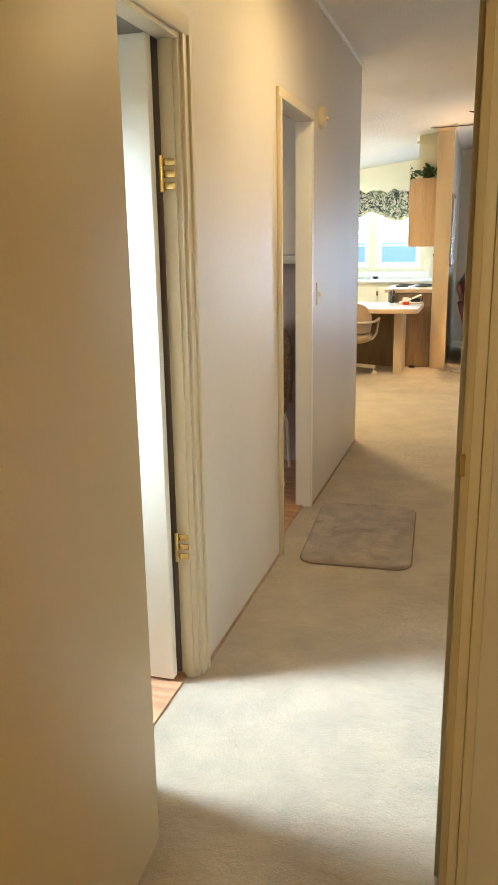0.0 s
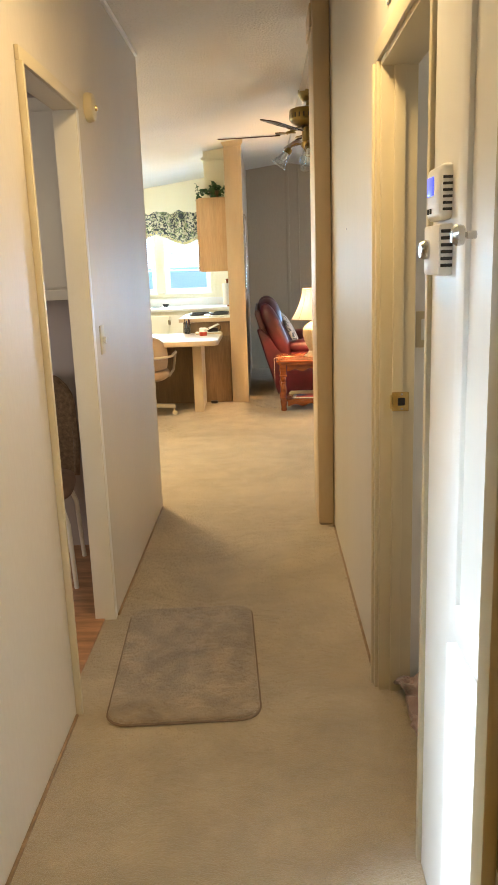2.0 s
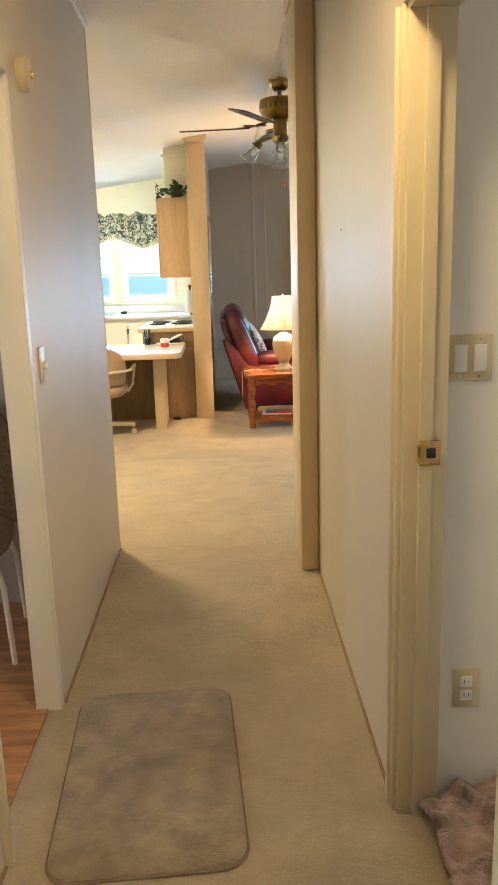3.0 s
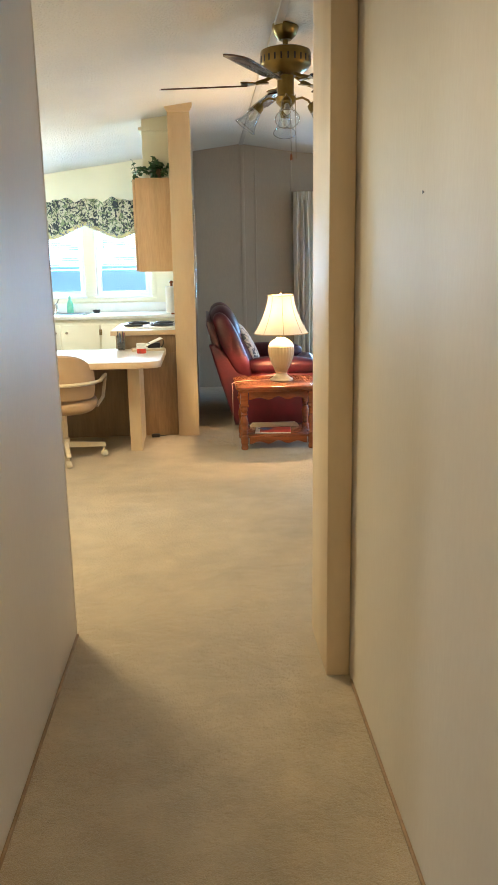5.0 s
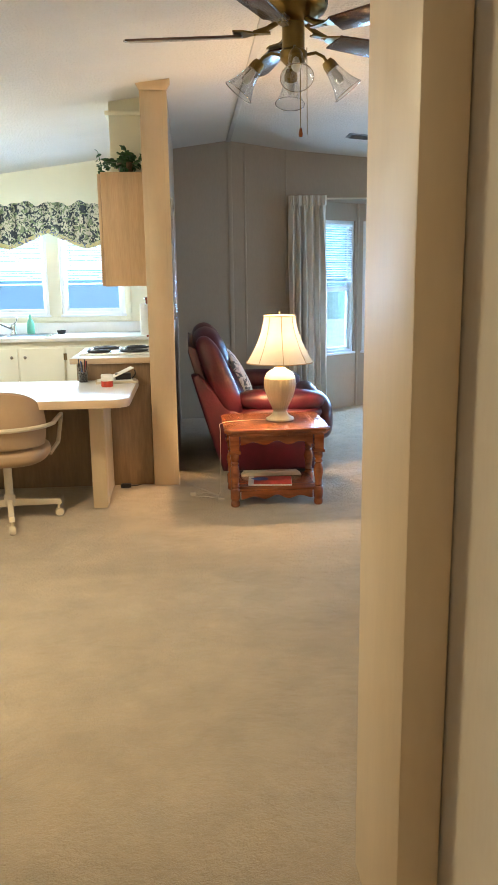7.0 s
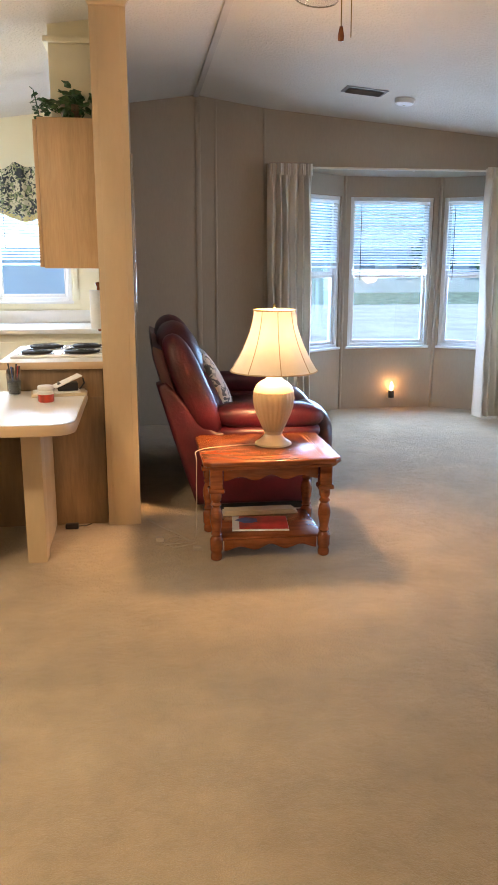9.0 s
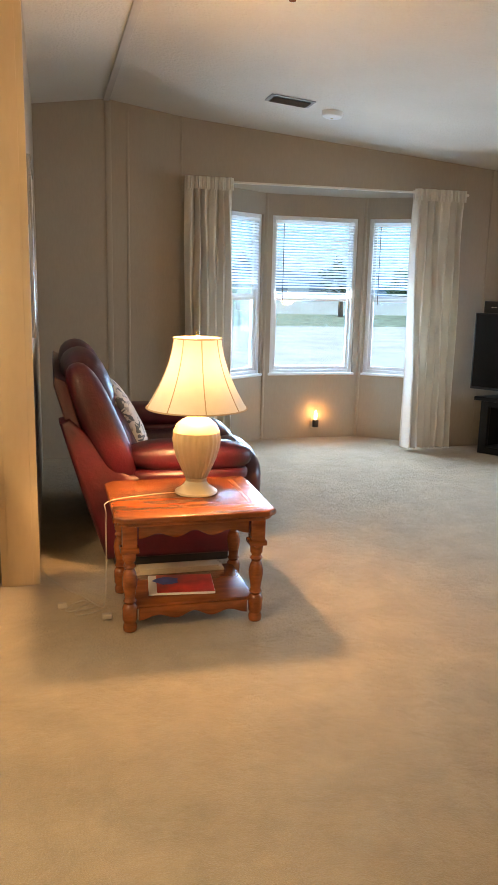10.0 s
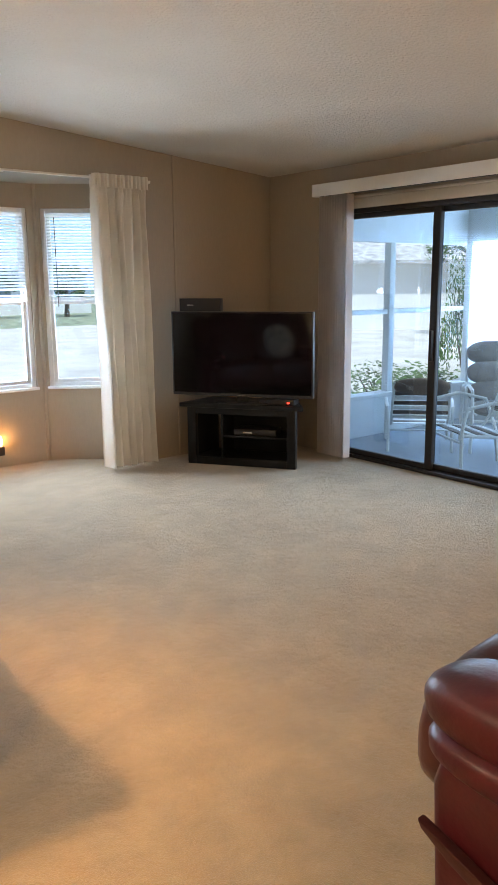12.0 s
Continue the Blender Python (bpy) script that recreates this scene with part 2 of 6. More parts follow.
def add_pillow(bm, size, m=None, puff=0.5, n=14, e=4.0):
    """A cushion: a soft box of the given size, swollen in the middle."""
    t = bmesh.new()
    bmesh.ops.create_cube(t, size=2)
    bmesh.ops.subdivide_edges(t, edges=t.edges[:], cuts=n // 2, use_grid_fill=True)
    for v in t.verts:
        c = v.co
        k = (abs(c.x) ** e + abs(c.y) ** e + abs(c.z) ** e) ** (1 / e)
        c = c / k
        swell = 1 + puff * 0.25 * (1 - c.x * c.x) * (1 - c.y * c.y)
        v.co = Vector((c.x * size[0] / 2, c.y * size[1] / 2, c.z * size[2] / 2 * swell))
    if m:
        bmesh.ops.transform(t, matrix=m, verts=t.verts[:])
    join(bm, t)


def part(name, bm, mat, parent=None, label="", angle=38, smooth=True):
    me = bpy.data.meshes.new(name)
    bm.to_mesh(me)
    bm.free()
    me.materials.append(mat)
    if smooth:
        me.shade_smooth()
        me.set_sharp_from_angle(angle=radians(angle))
    ob = new(name, me)
    if parent:
        ob.parent = parent
    if label:
        ob["label"] = label
    return ob


def thing(name, m, label, category, group=""):
    ob = new(name)
    ob.matrix_world = m
    return tagged(ob, label, category, group)


def setting(name, bm, mat, label, category, smooth=True):
    return tagged(part(name, bm, mat, smooth=smooth), label, category, kind="structure")


def boxpart(name, lo, hi, mat, parent, r=0.004, label="", m=None, seg=2):
    bm = bmesh.new()
    add_box(bm, lo, hi, r, seg, m)
    return part(name, bm, mat, parent, label)


# ---- the plan ----
HL, HR = -0.60, 0.415          # faces of the hall's walls
END, SIDE, WEST, SOUTH = 12.62, 4.62, -3.85, -2.3
RIDGE = 0.39
PROFILE = [(WEST - 0.15, 2.13), (-1.8, 2.40), (RIDGE, 2.70), (0.96, 2.615), (2.5, 2.478), (SIDE + 0.15, 2.275)]


def ceiling_at(x):
    for (xa, za), (xb, zb) in zip(PROFILE, PROFILE[1:]):
        if x <= xb:
            return za + (zb - za) * (x - xa) / (xb - xa)
    return PROFILE[-1][1]


def wall_run(bm, a, b, thick, openings=(), top=None, low=0.0):
    """A wall from a to b, thick to its left; openings: (from, to, sill, head), measured along it."""
    a, b = Vector((*a, 0)), Vector((*b, 0))
    d = (b - a).normalized()
    side = Vector((-d.y, d.x, 0)) * thick
    length = (b - a).length
    cuts = {0.0, length}
    for o in openings:
        cuts |= {o[0], o[1]}
    for px, _ in PROFILE:
        if abs(d.x) > 1e-3:
            s = (px - a.x) / d.x
            if 0 < s < length:
                cuts.add(s)
    cuts = sorted(cuts)

    def block(s0, s1, z0, t0, t1):
        t = bmesh.new()
        base = [a + d * s0, a + d * s1, a + d * s1 + side, a + d * s0 + side]
        tops = (t0, t1, t1, t0)
        lo = [t.verts.new((p.x, p.y, z0)) for p in base]
        hi = [t.verts.new((p.x, p.y, h)) for p, h in zip(base, tops)]
        t.faces.new(lo), t.faces.new(hi)
        for k in range(4):
            t.faces.new((lo[k], lo[(k + 1) % 4], hi[(k + 1) % 4], hi[k]))
        bmesh.ops.recalc_face_normals(t, faces=t.faces[:])
        join(bm, t)

    for s0, s1 in zip(cuts, cuts[1:]):
        mid = (s0 + s1) / 2
        t0 = top if top else ceiling_at((a + d * s0).x) + 0.06
        t1 = top if top else ceiling_at((a + d * s1).x) + 0.06
        hole = [o for o in openings if o[0] < mid < o[1]]
        if not hole:
            block(s0, s1, low, t0, t1)
        else:
            if hole[0][2] > low:
                block(s0, s1, low, hole[0][2], hole[0][2])
            block(s0, s1, hole[0][3], t0, t1)


def wall(name, a, b, thick, openings=(), mat=None, label="cream vinyl-covered interior wall panel", top=None):
    bm = bmesh.new()
    wall_run(bm, a, b, thick, openings, top)
    return setting(name, bm, mat or M_WALL, label, "wall", smooth=False)


# door openings, along y
D1 = (2.50, 3.085, 1.985)
D2 = (4.205, 4.865, 1.995)
D3 = (3.56, 4.30, 1.985)
DB = (-0.505, 0.245, 1.985)

bm = bmesh.new()
add_box(bm, (WEST - 0.3, SOUTH - 0.3, -0.12), (SIDE + 0.1, 13.45, 0.0))
setting("floor", bm, M_CARPET, "beige cut-pile carpet with soft wear marks", "carpet", smooth=False)
bm = bmesh.new()
add_prism(bm, PROFILE + [(SIDE + 0.15, 2.95), (WEST - 0.15, 2.95)], SOUTH - 0.2, END + 0.12, "y")
setting("ceiling", bm, M_CEIL, "off-white stippled vaulted ceiling", "ceiling", smooth=False)
bm = bmesh.new()
add_box(bm, (RIDGE - 0.022, 6.4, 2.684), (RIDGE + 0.022, END, 2.72), 0.004)
setting("ceiling_trim", bm, M_SEAM, "thin seam strip along the ceiling ridge", "trim")

wall("wall_hall_west", (HL, 6.40), (HL, 2.47), -0.082, [(6.40 - D2[1], 6.40 - D2[0], 0, D2[2]), (6.40 - D1[1], 6.40 - D1[0], 0, D1[2])])
wall("wall_hall_east", (HR, 2.47), (HR, 6.37), -0.10, [(D3[0] - 2.47, D3[1] - 2.47, 0, D3[2])])
wall("wall_bedroom", (WEST, 2.37), (SIDE, 2.37), 0.10, [(DB[0] - WEST, DB[1] - WEST, 0, DB[2])])
wall("wall_living_south", (HR + 0.10, 6.27), (SIDE, 6.27), 0.10, mat=M_DIMTAUPE, label="taupe vinyl-covered living room wall panel")
wall("wall_dining_south", (WEST, 6.30), (HL - 0.10, 6.30), 0.10)
wall("wall_west", (WEST, SOUTH), (WEST, END), 0.14, mat=M_KITCHEN)
wall("wall_south", (SIDE, SOUTH), (WEST, SOUTH), 0.14)
SD = (9.20, 11.825, 1.955)
wall("wall_east", (SIDE, END), (SIDE, SOUTH), 0.14, [(END - SD[1], END - SD[0], 0, SD[2])], M_DIMTAUPE, "taupe vinyl-covered living room wall panel")
KW = (-2.75, -0.66, 1.07, 2.0)
BAY = (1.22, 3.30)
wall("wall_living_north", (-0.14, END), (SIDE, END), 0.14, [(BAY[0] + 0.14, BAY[1] + 0.14, 0, 2.16)], M_DIMTAUPE, "taupe vinyl-covered living room wall panel")
wall("wall_kitchen_north", (WEST, END), (-0.30, END), 0.14, [(KW[0] - WEST, KW[1] - WEST, KW[2], KW[3])], mat=M_KITCHEN)
wall("wall_kitchen_partition", (-0.14, 10.02), (-0.14, END), 0.16, mat=M_DIMTAUPE, label="taupe vinyl-covered partition wall")
# Unseen wall added behind the open door, keeping the hinge slot dark.
wall("wall_slot_blocker", (-1.6, 3.092), (HL - 0.10, 3.092), 0.08)
wall("wall_bath_north", (WEST, 3.85), (HL - 0.10, 3.85), 0.08)
wall("wall_bath_east", (HR + 0.10, 4.36), (2.6, 4.36), 0.08, mat=M_WHITE)
wall("wall_powder_south", (HR + 0.10, 3.0), (2.6, 3.0), 0.08, mat=M_WHITE)
wall("wall_powder_east", (2.6, 3.08), (2.6, 4.36), -0.08, mat=M_WHITE)

# pilaster at the end of the hall
bm = bmesh.new()
add_box(bm, (0.33, 6.012, 0.0), (HR - 0.002, 6.372, 2.70), 0.006)
add_box(bm, (0.318, 6.05, 2.55), (0.330, 6.36, 2.66), 0.003)
setting("wall_pilaster", bm, M_TRIM, "tan wood-grain pilaster closing the hall wall", "pilaster")

# free end of the kitchen partition
bm = bmesh.new()
add_box(bm, (-0.306, 9.995, 0.0), (-0.134, 10.018, 2.60), 0.004)
add_box(bm, (-0.276, 9.989, 0.0), (-0.164, 9.9945, 2.56), 0.002)
add_prism(bm, [(-0.306, 2.565), (-0.134, 2.565), (-0.112, 2.60), (-0.112, 2.635), (-0.328, 2.635), (-0.328, 2.60)], 9.972, 10.019, "y", r=0.003)
setting("trim", bm, M_TRIM, "tan wood-grain post facing the partition end", "post")

# bay
B0, B1, B2, B3 = (BAY[0], END + 0.14), (1.79, 13.18), (2.71, 13.18), (BAY[1], END + 0.14)
BW = (0.60, 1.98)


def bay_side(name, a, b, w0, w1):
    bm = bmesh.new()
    wall_run(bm, a, b, 0.12, [(w0, w1, BW[0], BW[1])], top=2.2)
    setting(name, bm, M_DIMTAUPE, "taupe wall panel of the window bay", "wall", smooth=False)


LS = math.hypot(B1[0] - B0[0], B1[1] - B0[1])
bay_side("wall_bay_west", B0, B1, 0.10, LS - 0.04)
bay_side("wall_bay_north", B1, B2, 0.06, 0.86)
bay_side("wall_bay_east", B2, B3, 0.04, LS - 0.10)
# Wall colour instead of ceiling white: darkens the panel to imitate the recess's shade.
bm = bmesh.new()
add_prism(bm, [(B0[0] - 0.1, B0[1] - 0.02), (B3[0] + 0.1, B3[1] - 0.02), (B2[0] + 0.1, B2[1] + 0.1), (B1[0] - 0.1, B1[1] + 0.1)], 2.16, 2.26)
setting("ceiling_bay", bm, M_DIMTAUPE, "flat bay ceiling panel, darkened to the wall colour for its shade", "ceiling", smooth=False)

# outside ground
bm = bmesh.new()
add_box(bm, (-400, -400, -0.62), (400, 400, -0.5))
setting("ground", bm, M_GRASS, "flat lawn reaching to the horizon", "ground", smooth=False)
bm = bmesh.new()
add_box(bm, (-60, 14.6, -0.495), (60, 40, -0.47))
setting("road", bm, M_GROUND, "pale sunlit concrete drive outside the bay", "road", smooth=False)

# ---- more materials ----
M_LEATHER = material("red_leather", (0.066, 0.0024, 0.010), 0.46, vary=0.25, scale=5, grain=0.2, grain_scale=90, bump=0.12, bump_scale=60, coat=0.08)
# Seat, footrest and back: red leather darkened for shade; the lever is dark itself.
M_DARKSHADELEATHER = material("dark_shaded_maroon_leather", (0.055, 0.012, 0.016), 0.35, vary=0.2, scale=6, bump=0.1, bump_scale=60, coat=0.2)
M_CHERRY = material("honey_cherry_wood", (0.26, 0.072, 0.02), 0.25, vary=0.22, scale=3, grain=0.35, grain_scale=18, bump=0.02, stretch=(1, 7, 7), coat=0.35)
M_CERAMIC = material("cream_glazed_ceramic", (0.46, 0.39, 0.26), 0.3, vary=0.04, scale=6, coat=0.3)
M_SHADE = material("pleated_linen_shade", (0.86, 0.79, 0.66), 0.8, vary=0.03, scale=14)
translucent(M_SHADE, (1.0, 0.96, 0.92), 0.024)
M_BULB = material("lit_bulb", (1, 0.8, 0.5), 0.5, emission=12.0, glow=(1.0, 0.62, 0.28))
M_SHADEEDGE = material("shade_piping", (0.55, 0.40, 0.24), 0.8, vary=0.03)
M_BLADE = material("walnut_fan_blade", (0.085, 0.042, 0.026), 0.22, coat=1.0, vary=0.2, scale=4, grain=0.3, grain_scale=20, stretch=(1, 6, 1))
M_ABRASS = material("antique_brass", (0.27, 0.19, 0.065), 0.28, metal=1.0, vary=0.12, scale=12)
M_CURTAIN = material("ivory_drape_fabric", (0.68, 0.63, 0.55), 0.9, vary=0.05, scale=4, grain=0.15, grain_scale=160, bump=0.2, bump_scale=260, sheen=0.2)
translucent(M_CURTAIN, (0.8, 0.8, 0.76), 0.22)
M_SLAT = material("white_blind_slat", (0.83, 0.85, 0.86), 0.45, vary=0.02)
translucent(M_SLAT, (0.80, 0.92, 1.0), 0.62)
M_VBLIND = material("pale_grey_vane", (0.60, 0.54, 0.50), 0.7, vary=0.04, grain=0.1)
M_VALBOX = material("off_white_valance", (0.78, 0.76, 0.72), 0.5, vary=0.03)
M_OAK = material("light_maple_cabinet", (0.66, 0.45, 0.26), 0.40, vary=0.06, scale=3, grain=0.2, grain_scale=26, stretch=(5, 5, 0.5))
M_CREAMCAB = material("cream_painted_cabinet", (0.84, 0.81, 0.67), 0.4, vary=0.02, scale=3)
M_COUNTER = material("white_laminate_top", (0.80, 0.79, 0.76), 0.28, vary=0.02, scale=8, grain=0.05, grain_scale=150)
M_EDGE = material("tan_laminate_edge", (0.60, 0.45, 0.30), 0.4, vary=0.05, scale=5, stretch=(0.5, 6, 6))
M_BASEPANEL = material("brown_wood_panel", (0.30, 0.20, 0.115), 0.5, vary=0.12, scale=4, grain=0.25, grain_scale=22, stretch=(4, 4, 0.5))
M_ENAMEL = material("white_enamel", (0.86, 0.86, 0.85), 0.15, vary=0.01)
M_COIL = material("black_burner_coil", (0.02, 0.02, 0.022), 0.45, vary=0.1)
M_STEEL = material("brushed_steel", (0.60, 0.61, 0.62), 0.22, metal=1.0, vary=0.05, scale=10)
M_CHAIRVINYL = material("tan_vinyl_upholstery", (0.39, 0.265, 0.155), 0.5, vary=0.06, scale=5, bump=0.08, bump_scale=120)
M_CHAIRMETAL = material("almond_painted_metal", (0.64, 0.55, 0.40), 0.35, vary=0.04)
M_SCREEN = material("dark_screen_glass", (0.006, 0.006, 0.007), 0.06, vary=0.0, spec=0.6)
M_BLACKWOOD = material("black_stained_wood", (0.010, 0.012, 0.015), 0.42, vary=0.2, scale=6, spec=0.25)
M_PLASTIC = material("white_plastic", (0.80, 0.79, 0.75), 0.4, vary=0.02)
M_ALMOND = material("almond_plastic", (0.62, 0.54, 0.36), 0.4, vary=0.03)
M_LCD = material("blue_lcd", (0.05, 0.08, 0.6), 0.3, emission=0.5, glow=(0.12, 0.16, 1.0))
M_RUG = material("taupe_shag_mat", (0.42, 0.315, 0.205), 0.95, vary=0.16, scale=11, grain=0.35, grain_scale=260, bump=0.8, bump_scale=420, sheen=0.4, mottle=0.18)
M_RUGEDGE = material("brown_mat_binding", (0.24, 0.17, 0.12), 0.9, vary=0.1)
M_DARKMAT = material("mauve_brown_shag", (0.30, 0.20, 0.17), 0.95, vary=0.35, scale=14, bump=1.0, bump_scale=120, sheen=0.3)
M_LILAC = material("grey_lilac_wall", (0.46, 0.42, 0.43), 0.6, vary=0.04, scale=2)
M_CANE = material("woven_cane", (0.19, 0.12, 0.07), 0.6, vary=0.2, scale=60, grain=0.4, grain_scale=150, bump=0.5, bump_scale=150)
M_SEATPAD = material("brown_seat_fabric", (0.26, 0.17, 0.13), 0.9, vary=0.1, scale=12, bump=0.2)
M_LEAF = material("ivy_leaf", (0.035, 0.12, 0.025), 0.5, vary=0.4, scale=25)
M_TREELEAF = material("tree_leaf", (0.07, 0.16, 0.04), 0.55, vary=0.4, scale=2)
M_BARK = material("bark", (0.10, 0.085, 0.07), 0.9, vary=0.2, scale=8, bump=0.6, bump_scale=30)
M_SIDING = material("white_siding", (0.74, 0.75, 0.74), 0.6, vary=0.04, scale=1)
M_BLUESIDING = material("pale_blue_siding", (0.64, 0.76, 0.82), 0.6, vary=0.05, scale=1)
M_ROOF = material("pale_grey_shingle", (0.50, 0.51, 0.52), 0.85, vary=0.2, scale=4, bump=0.3)
M_HOUSEGLASS = material("dark_house_window", (0.26, 0.36, 0.45), 0.1, vary=0.1)
M_PATIO = material("blue_grey_porch_floor", (0.30, 0.34, 0.38), 0.6, vary=0.08, scale=2, bump=0.1)
M_CUSHION = material("grey_patio_cushion", (0.34, 0.31, 0.30), 0.9, vary=0.1, scale=8, bump=0.2)
M_BROWNCUSHION = material("brown_patio_cushion", (0.20, 0.14, 0.11), 0.9, vary=0.12, scale=9, bump=0.2)
M_STRIPE = material("brown_strap", (0.13, 0.10, 0.085), 0.6, vary=0.1)
M_PAPER = material("white_paper", (0.82, 0.81, 0.78), 0.7, vary=0.02)
M_REDCOVER = material("red_printed_cover", (0.50, 0.04, 0.03), 0.35, vary=0.3, scale=9)
M_BLUECOVER = material("blue_printed_patch", (0.05, 0.13, 0.40), 0.35, vary=0.3, scale=12)
M_GREENBOTTLE = material("green_soap", (0.22, 0.62, 0.45), 0.2, vary=0.05)
M_REDJAM = material("red_jar_filling", (0.55, 0.05, 0.02), 0.3, vary=0.2, scale=30)
M_CORD = material("white_cord", (0.52, 0.46, 0.38), 0.5, vary=0.03)
M_CLEARGLASS = glass_material("clear_shade_glass", (0.93, 0.95, 0.97))
M_VENT = material("grey_vent_metal", (0.27, 0.25, 0.23), 0.5, metal=0.3, vary=0.08)
M_LED = material("red_led", (0.8, 0.02, 0.02), 0.4, emission=3.2, glow=(1, 0.05, 0.03))


def fabric_pattern(name, a, b, c, scale, cover=0.55):
    """Cloth with a scattered leaf print in three colours."""
    m = material(name, a, 0.85, vary=0.05)
    nt = m.node_tree
    bs = nt.nodes["Principled BSDF"]
    co = nt.nodes.new("ShaderNodeTexCoord")
    nz = nt.nodes.new("ShaderNodeTexNoise")
    nz.inputs["Scale"].default_value, nz.inputs["Detail"].default_value, nz.inputs["Distortion"].default_value = scale, 2, 1.6
    n2 = nt.nodes.new("ShaderNodeTexNoise")
    n2.inputs["Scale"].default_value, n2.inputs["Distortion"].default_value = scale * 0.7, 2.2
    nt.links.new(co.outputs["Object"], nz.inputs[0])
    mp = nt.nodes.new("ShaderNodeMapping")
    mp.inputs["Location"].default_value = (3.1, 1.7, 5.2)
    nt.links.new(co.outputs["Object"], mp.inputs[0]), nt.links.new(mp.outputs[0], n2.inputs[0])
    prev = (*a, 1)
    out = None
    for tex, lo, col in ((n2, cover + 0.02, c), (nz, cover, b)):
        r = nt.nodes.new("ShaderNodeMapRange")
        r.inputs[1].default_value, r.inputs[2].default_value = lo, lo + 0.03
        nt.links.new(tex.outputs[0], r.inputs[0])
        mix = nt.nodes.new("ShaderNodeMix")
        mix.data_type = "RGBA"
        nt.links.new(r.outputs[0], mix.inputs[0])
        if out:
            nt.links.new(out, mix.inputs[6])
        else:
            mix.inputs[6].default_value = prev
        mix.inputs[7].default_value = (*col, 1)
        out = mix.outputs[2]
    nt.links.new(out, bs.inputs["Base Color"])
    return m


M_FLORAL = fabric_pattern("floral_valance_print", (0.62, 0.62, 0.50), (0.045, 0.06, 0.075), (0.24, 0.31, 0.18), 22, 0.51)
M_PILLOW = fabric_pattern("grey_floral_pillow", (0.60, 0.58, 0.54), (0.12, 0.13, 0.14), (0.34, 0.34, 0.34), 14)

# ---- trim in the hall ----


def casing(name, axis, face, lo, hi, head, out, wide=0.052, thick=0.014, near=True, far=True):
    """Flat moulded casing round a door; axis: the way along the wall; out: +1 or -1, the side it stands proud of."""
    bm = bmesh.new()

    def strip(a, b, z0, z1, flip):
        """An upright of two steps: a raised band outside, a flat beside the opening."""
        w = b - a
        for u0, u1, d in ((0.0, 0.42, thick + 0.008), (0.42, 1.0, thick)):
            if flip:
                u0, u1 = 1 - u1, 1 - u0
            f0, f1 = sorted((face, face + out * d))
            if axis == "y":
                add_box(bm, (f0, a + u0 * w, z0), (f1, a + u1 * w, z1), 0.0025)
            else:
                add_box(bm, (a + u0 * w, f0, z0), (a + u1 * w, f1, z1), 0.0025)

    if near:
        strip(lo - wide, lo, 0, head, False)
    if far:
        strip(hi, hi + wide, 0, head, True)
    f0, f1 = sorted((face, face + out * thick))
    a, b = (lo - wide if near else lo), (hi + wide if far else hi)
    add_box(bm, (f0, a, head), (f1, b, head + wide), 0.003) if axis == "y" else add_box(bm, (a, f0, head), (b, f1, head + wide), 0.003)
    return setting(name, bm, M_CASING, "beige moulded door casing", "door casing")


casing("trim_door_1", "y", HL, D1[0], D1[1], D1[2], 1)
casing("trim_door_2", "y", HL, D2[0], D2[1], D2[2], 1, wide=0.04, far=False)
casing("trim_door_3", "y", HR, D3[0], D3[1], D3[2], -1)
casing("trim_bedroom_door", "x", 2.37, DB[0], DB[1] - 0.008, DB[2], -1, wide=0.05, near=False)


def jamb_y(name, x0, x1, lo, hi, head, mat, label):
    bm = bmesh.new()
    t = 0.016
    add_box(bm, (x0, lo - 0.001, 0.0), (x1, lo + t, head), 0.002)
    add_box(bm, (x0, hi - t, 0.0), (x1, hi + 0.001, head), 0.002)
    add_box(bm, (x0, lo + t, head - t), (x1, hi - t, head + 0.001), 0.002)
    mid = (x0 + x1) / 2
    add_box(bm, (mid - 0.016, hi - t - 0.012, 0.0), (mid + 0.016, hi - t, head - t), 0.002)
    add_box(bm, (mid - 0.016, lo + t, 0.0), (mid + 0.016, lo + t + 0.012, head - t), 0.002)
    return setting(name, bm, mat, label, "door jamb")


jamb_y("trim_jamb_1", HL - 0.058, HL + 0.003, D1[0], D1[1], D1[2], M_CASING, "beige painted door jamb")
# Dark strip painted in for the shaded slot between leaf and jamb.
bm = bmesh.new()
add_box(bm, (HL - 0.0835, D1[1] - 0.014, 0.0), (HL - 0.0585, D1[1] + 0.0005, D1[2] - 0.002), 0.002)
setting("trim_slot_shade_1", bm, M_STRIPE, "dark strip standing in for the shaded slot beside the door hinges", "trim")
jamb_y("trim_jamb_3", HR - 0.003, HR + 0.103, D3[0], D3[1], D3[2], M_CASING, "beige painted door jamb")
bm = bmesh.new()
add_box(bm, (HL - 0.085, D2[1], 0), (HL + 0.002, D2[1] + 0.04, D2[2] + 0.002), 0.003)
setting("trim_jamb_2", bm, M_WHITE, "plain white door jamb with scuffs", "door jamb")
bm = bmesh.new()
add_box(bm, (DB[1] - 0.016, 2.355, 0), (DB[1] + 0.001, 2.473, DB[2]), 0.002)
add_box(bm, (DB[0] - 0.016, 2.372, 0), (DB[0] + 0.001, 2.473, DB[2]), 0.002)
add_box(bm, (DB[1] - 0.028, 2.41, 0), (DB[1] - 0.016, 2.44, DB[2]), 0.002)
add_box(bm, (DB[0] + 0.016, 2.355, DB[2] - 0.016), (DB[1] - 0.016, 2.473, DB[2] + 0.001), 0.002)
setting("trim_jamb_bedroom", bm, M_JAMB, "beige painted bedroom door jamb", "door jamb")

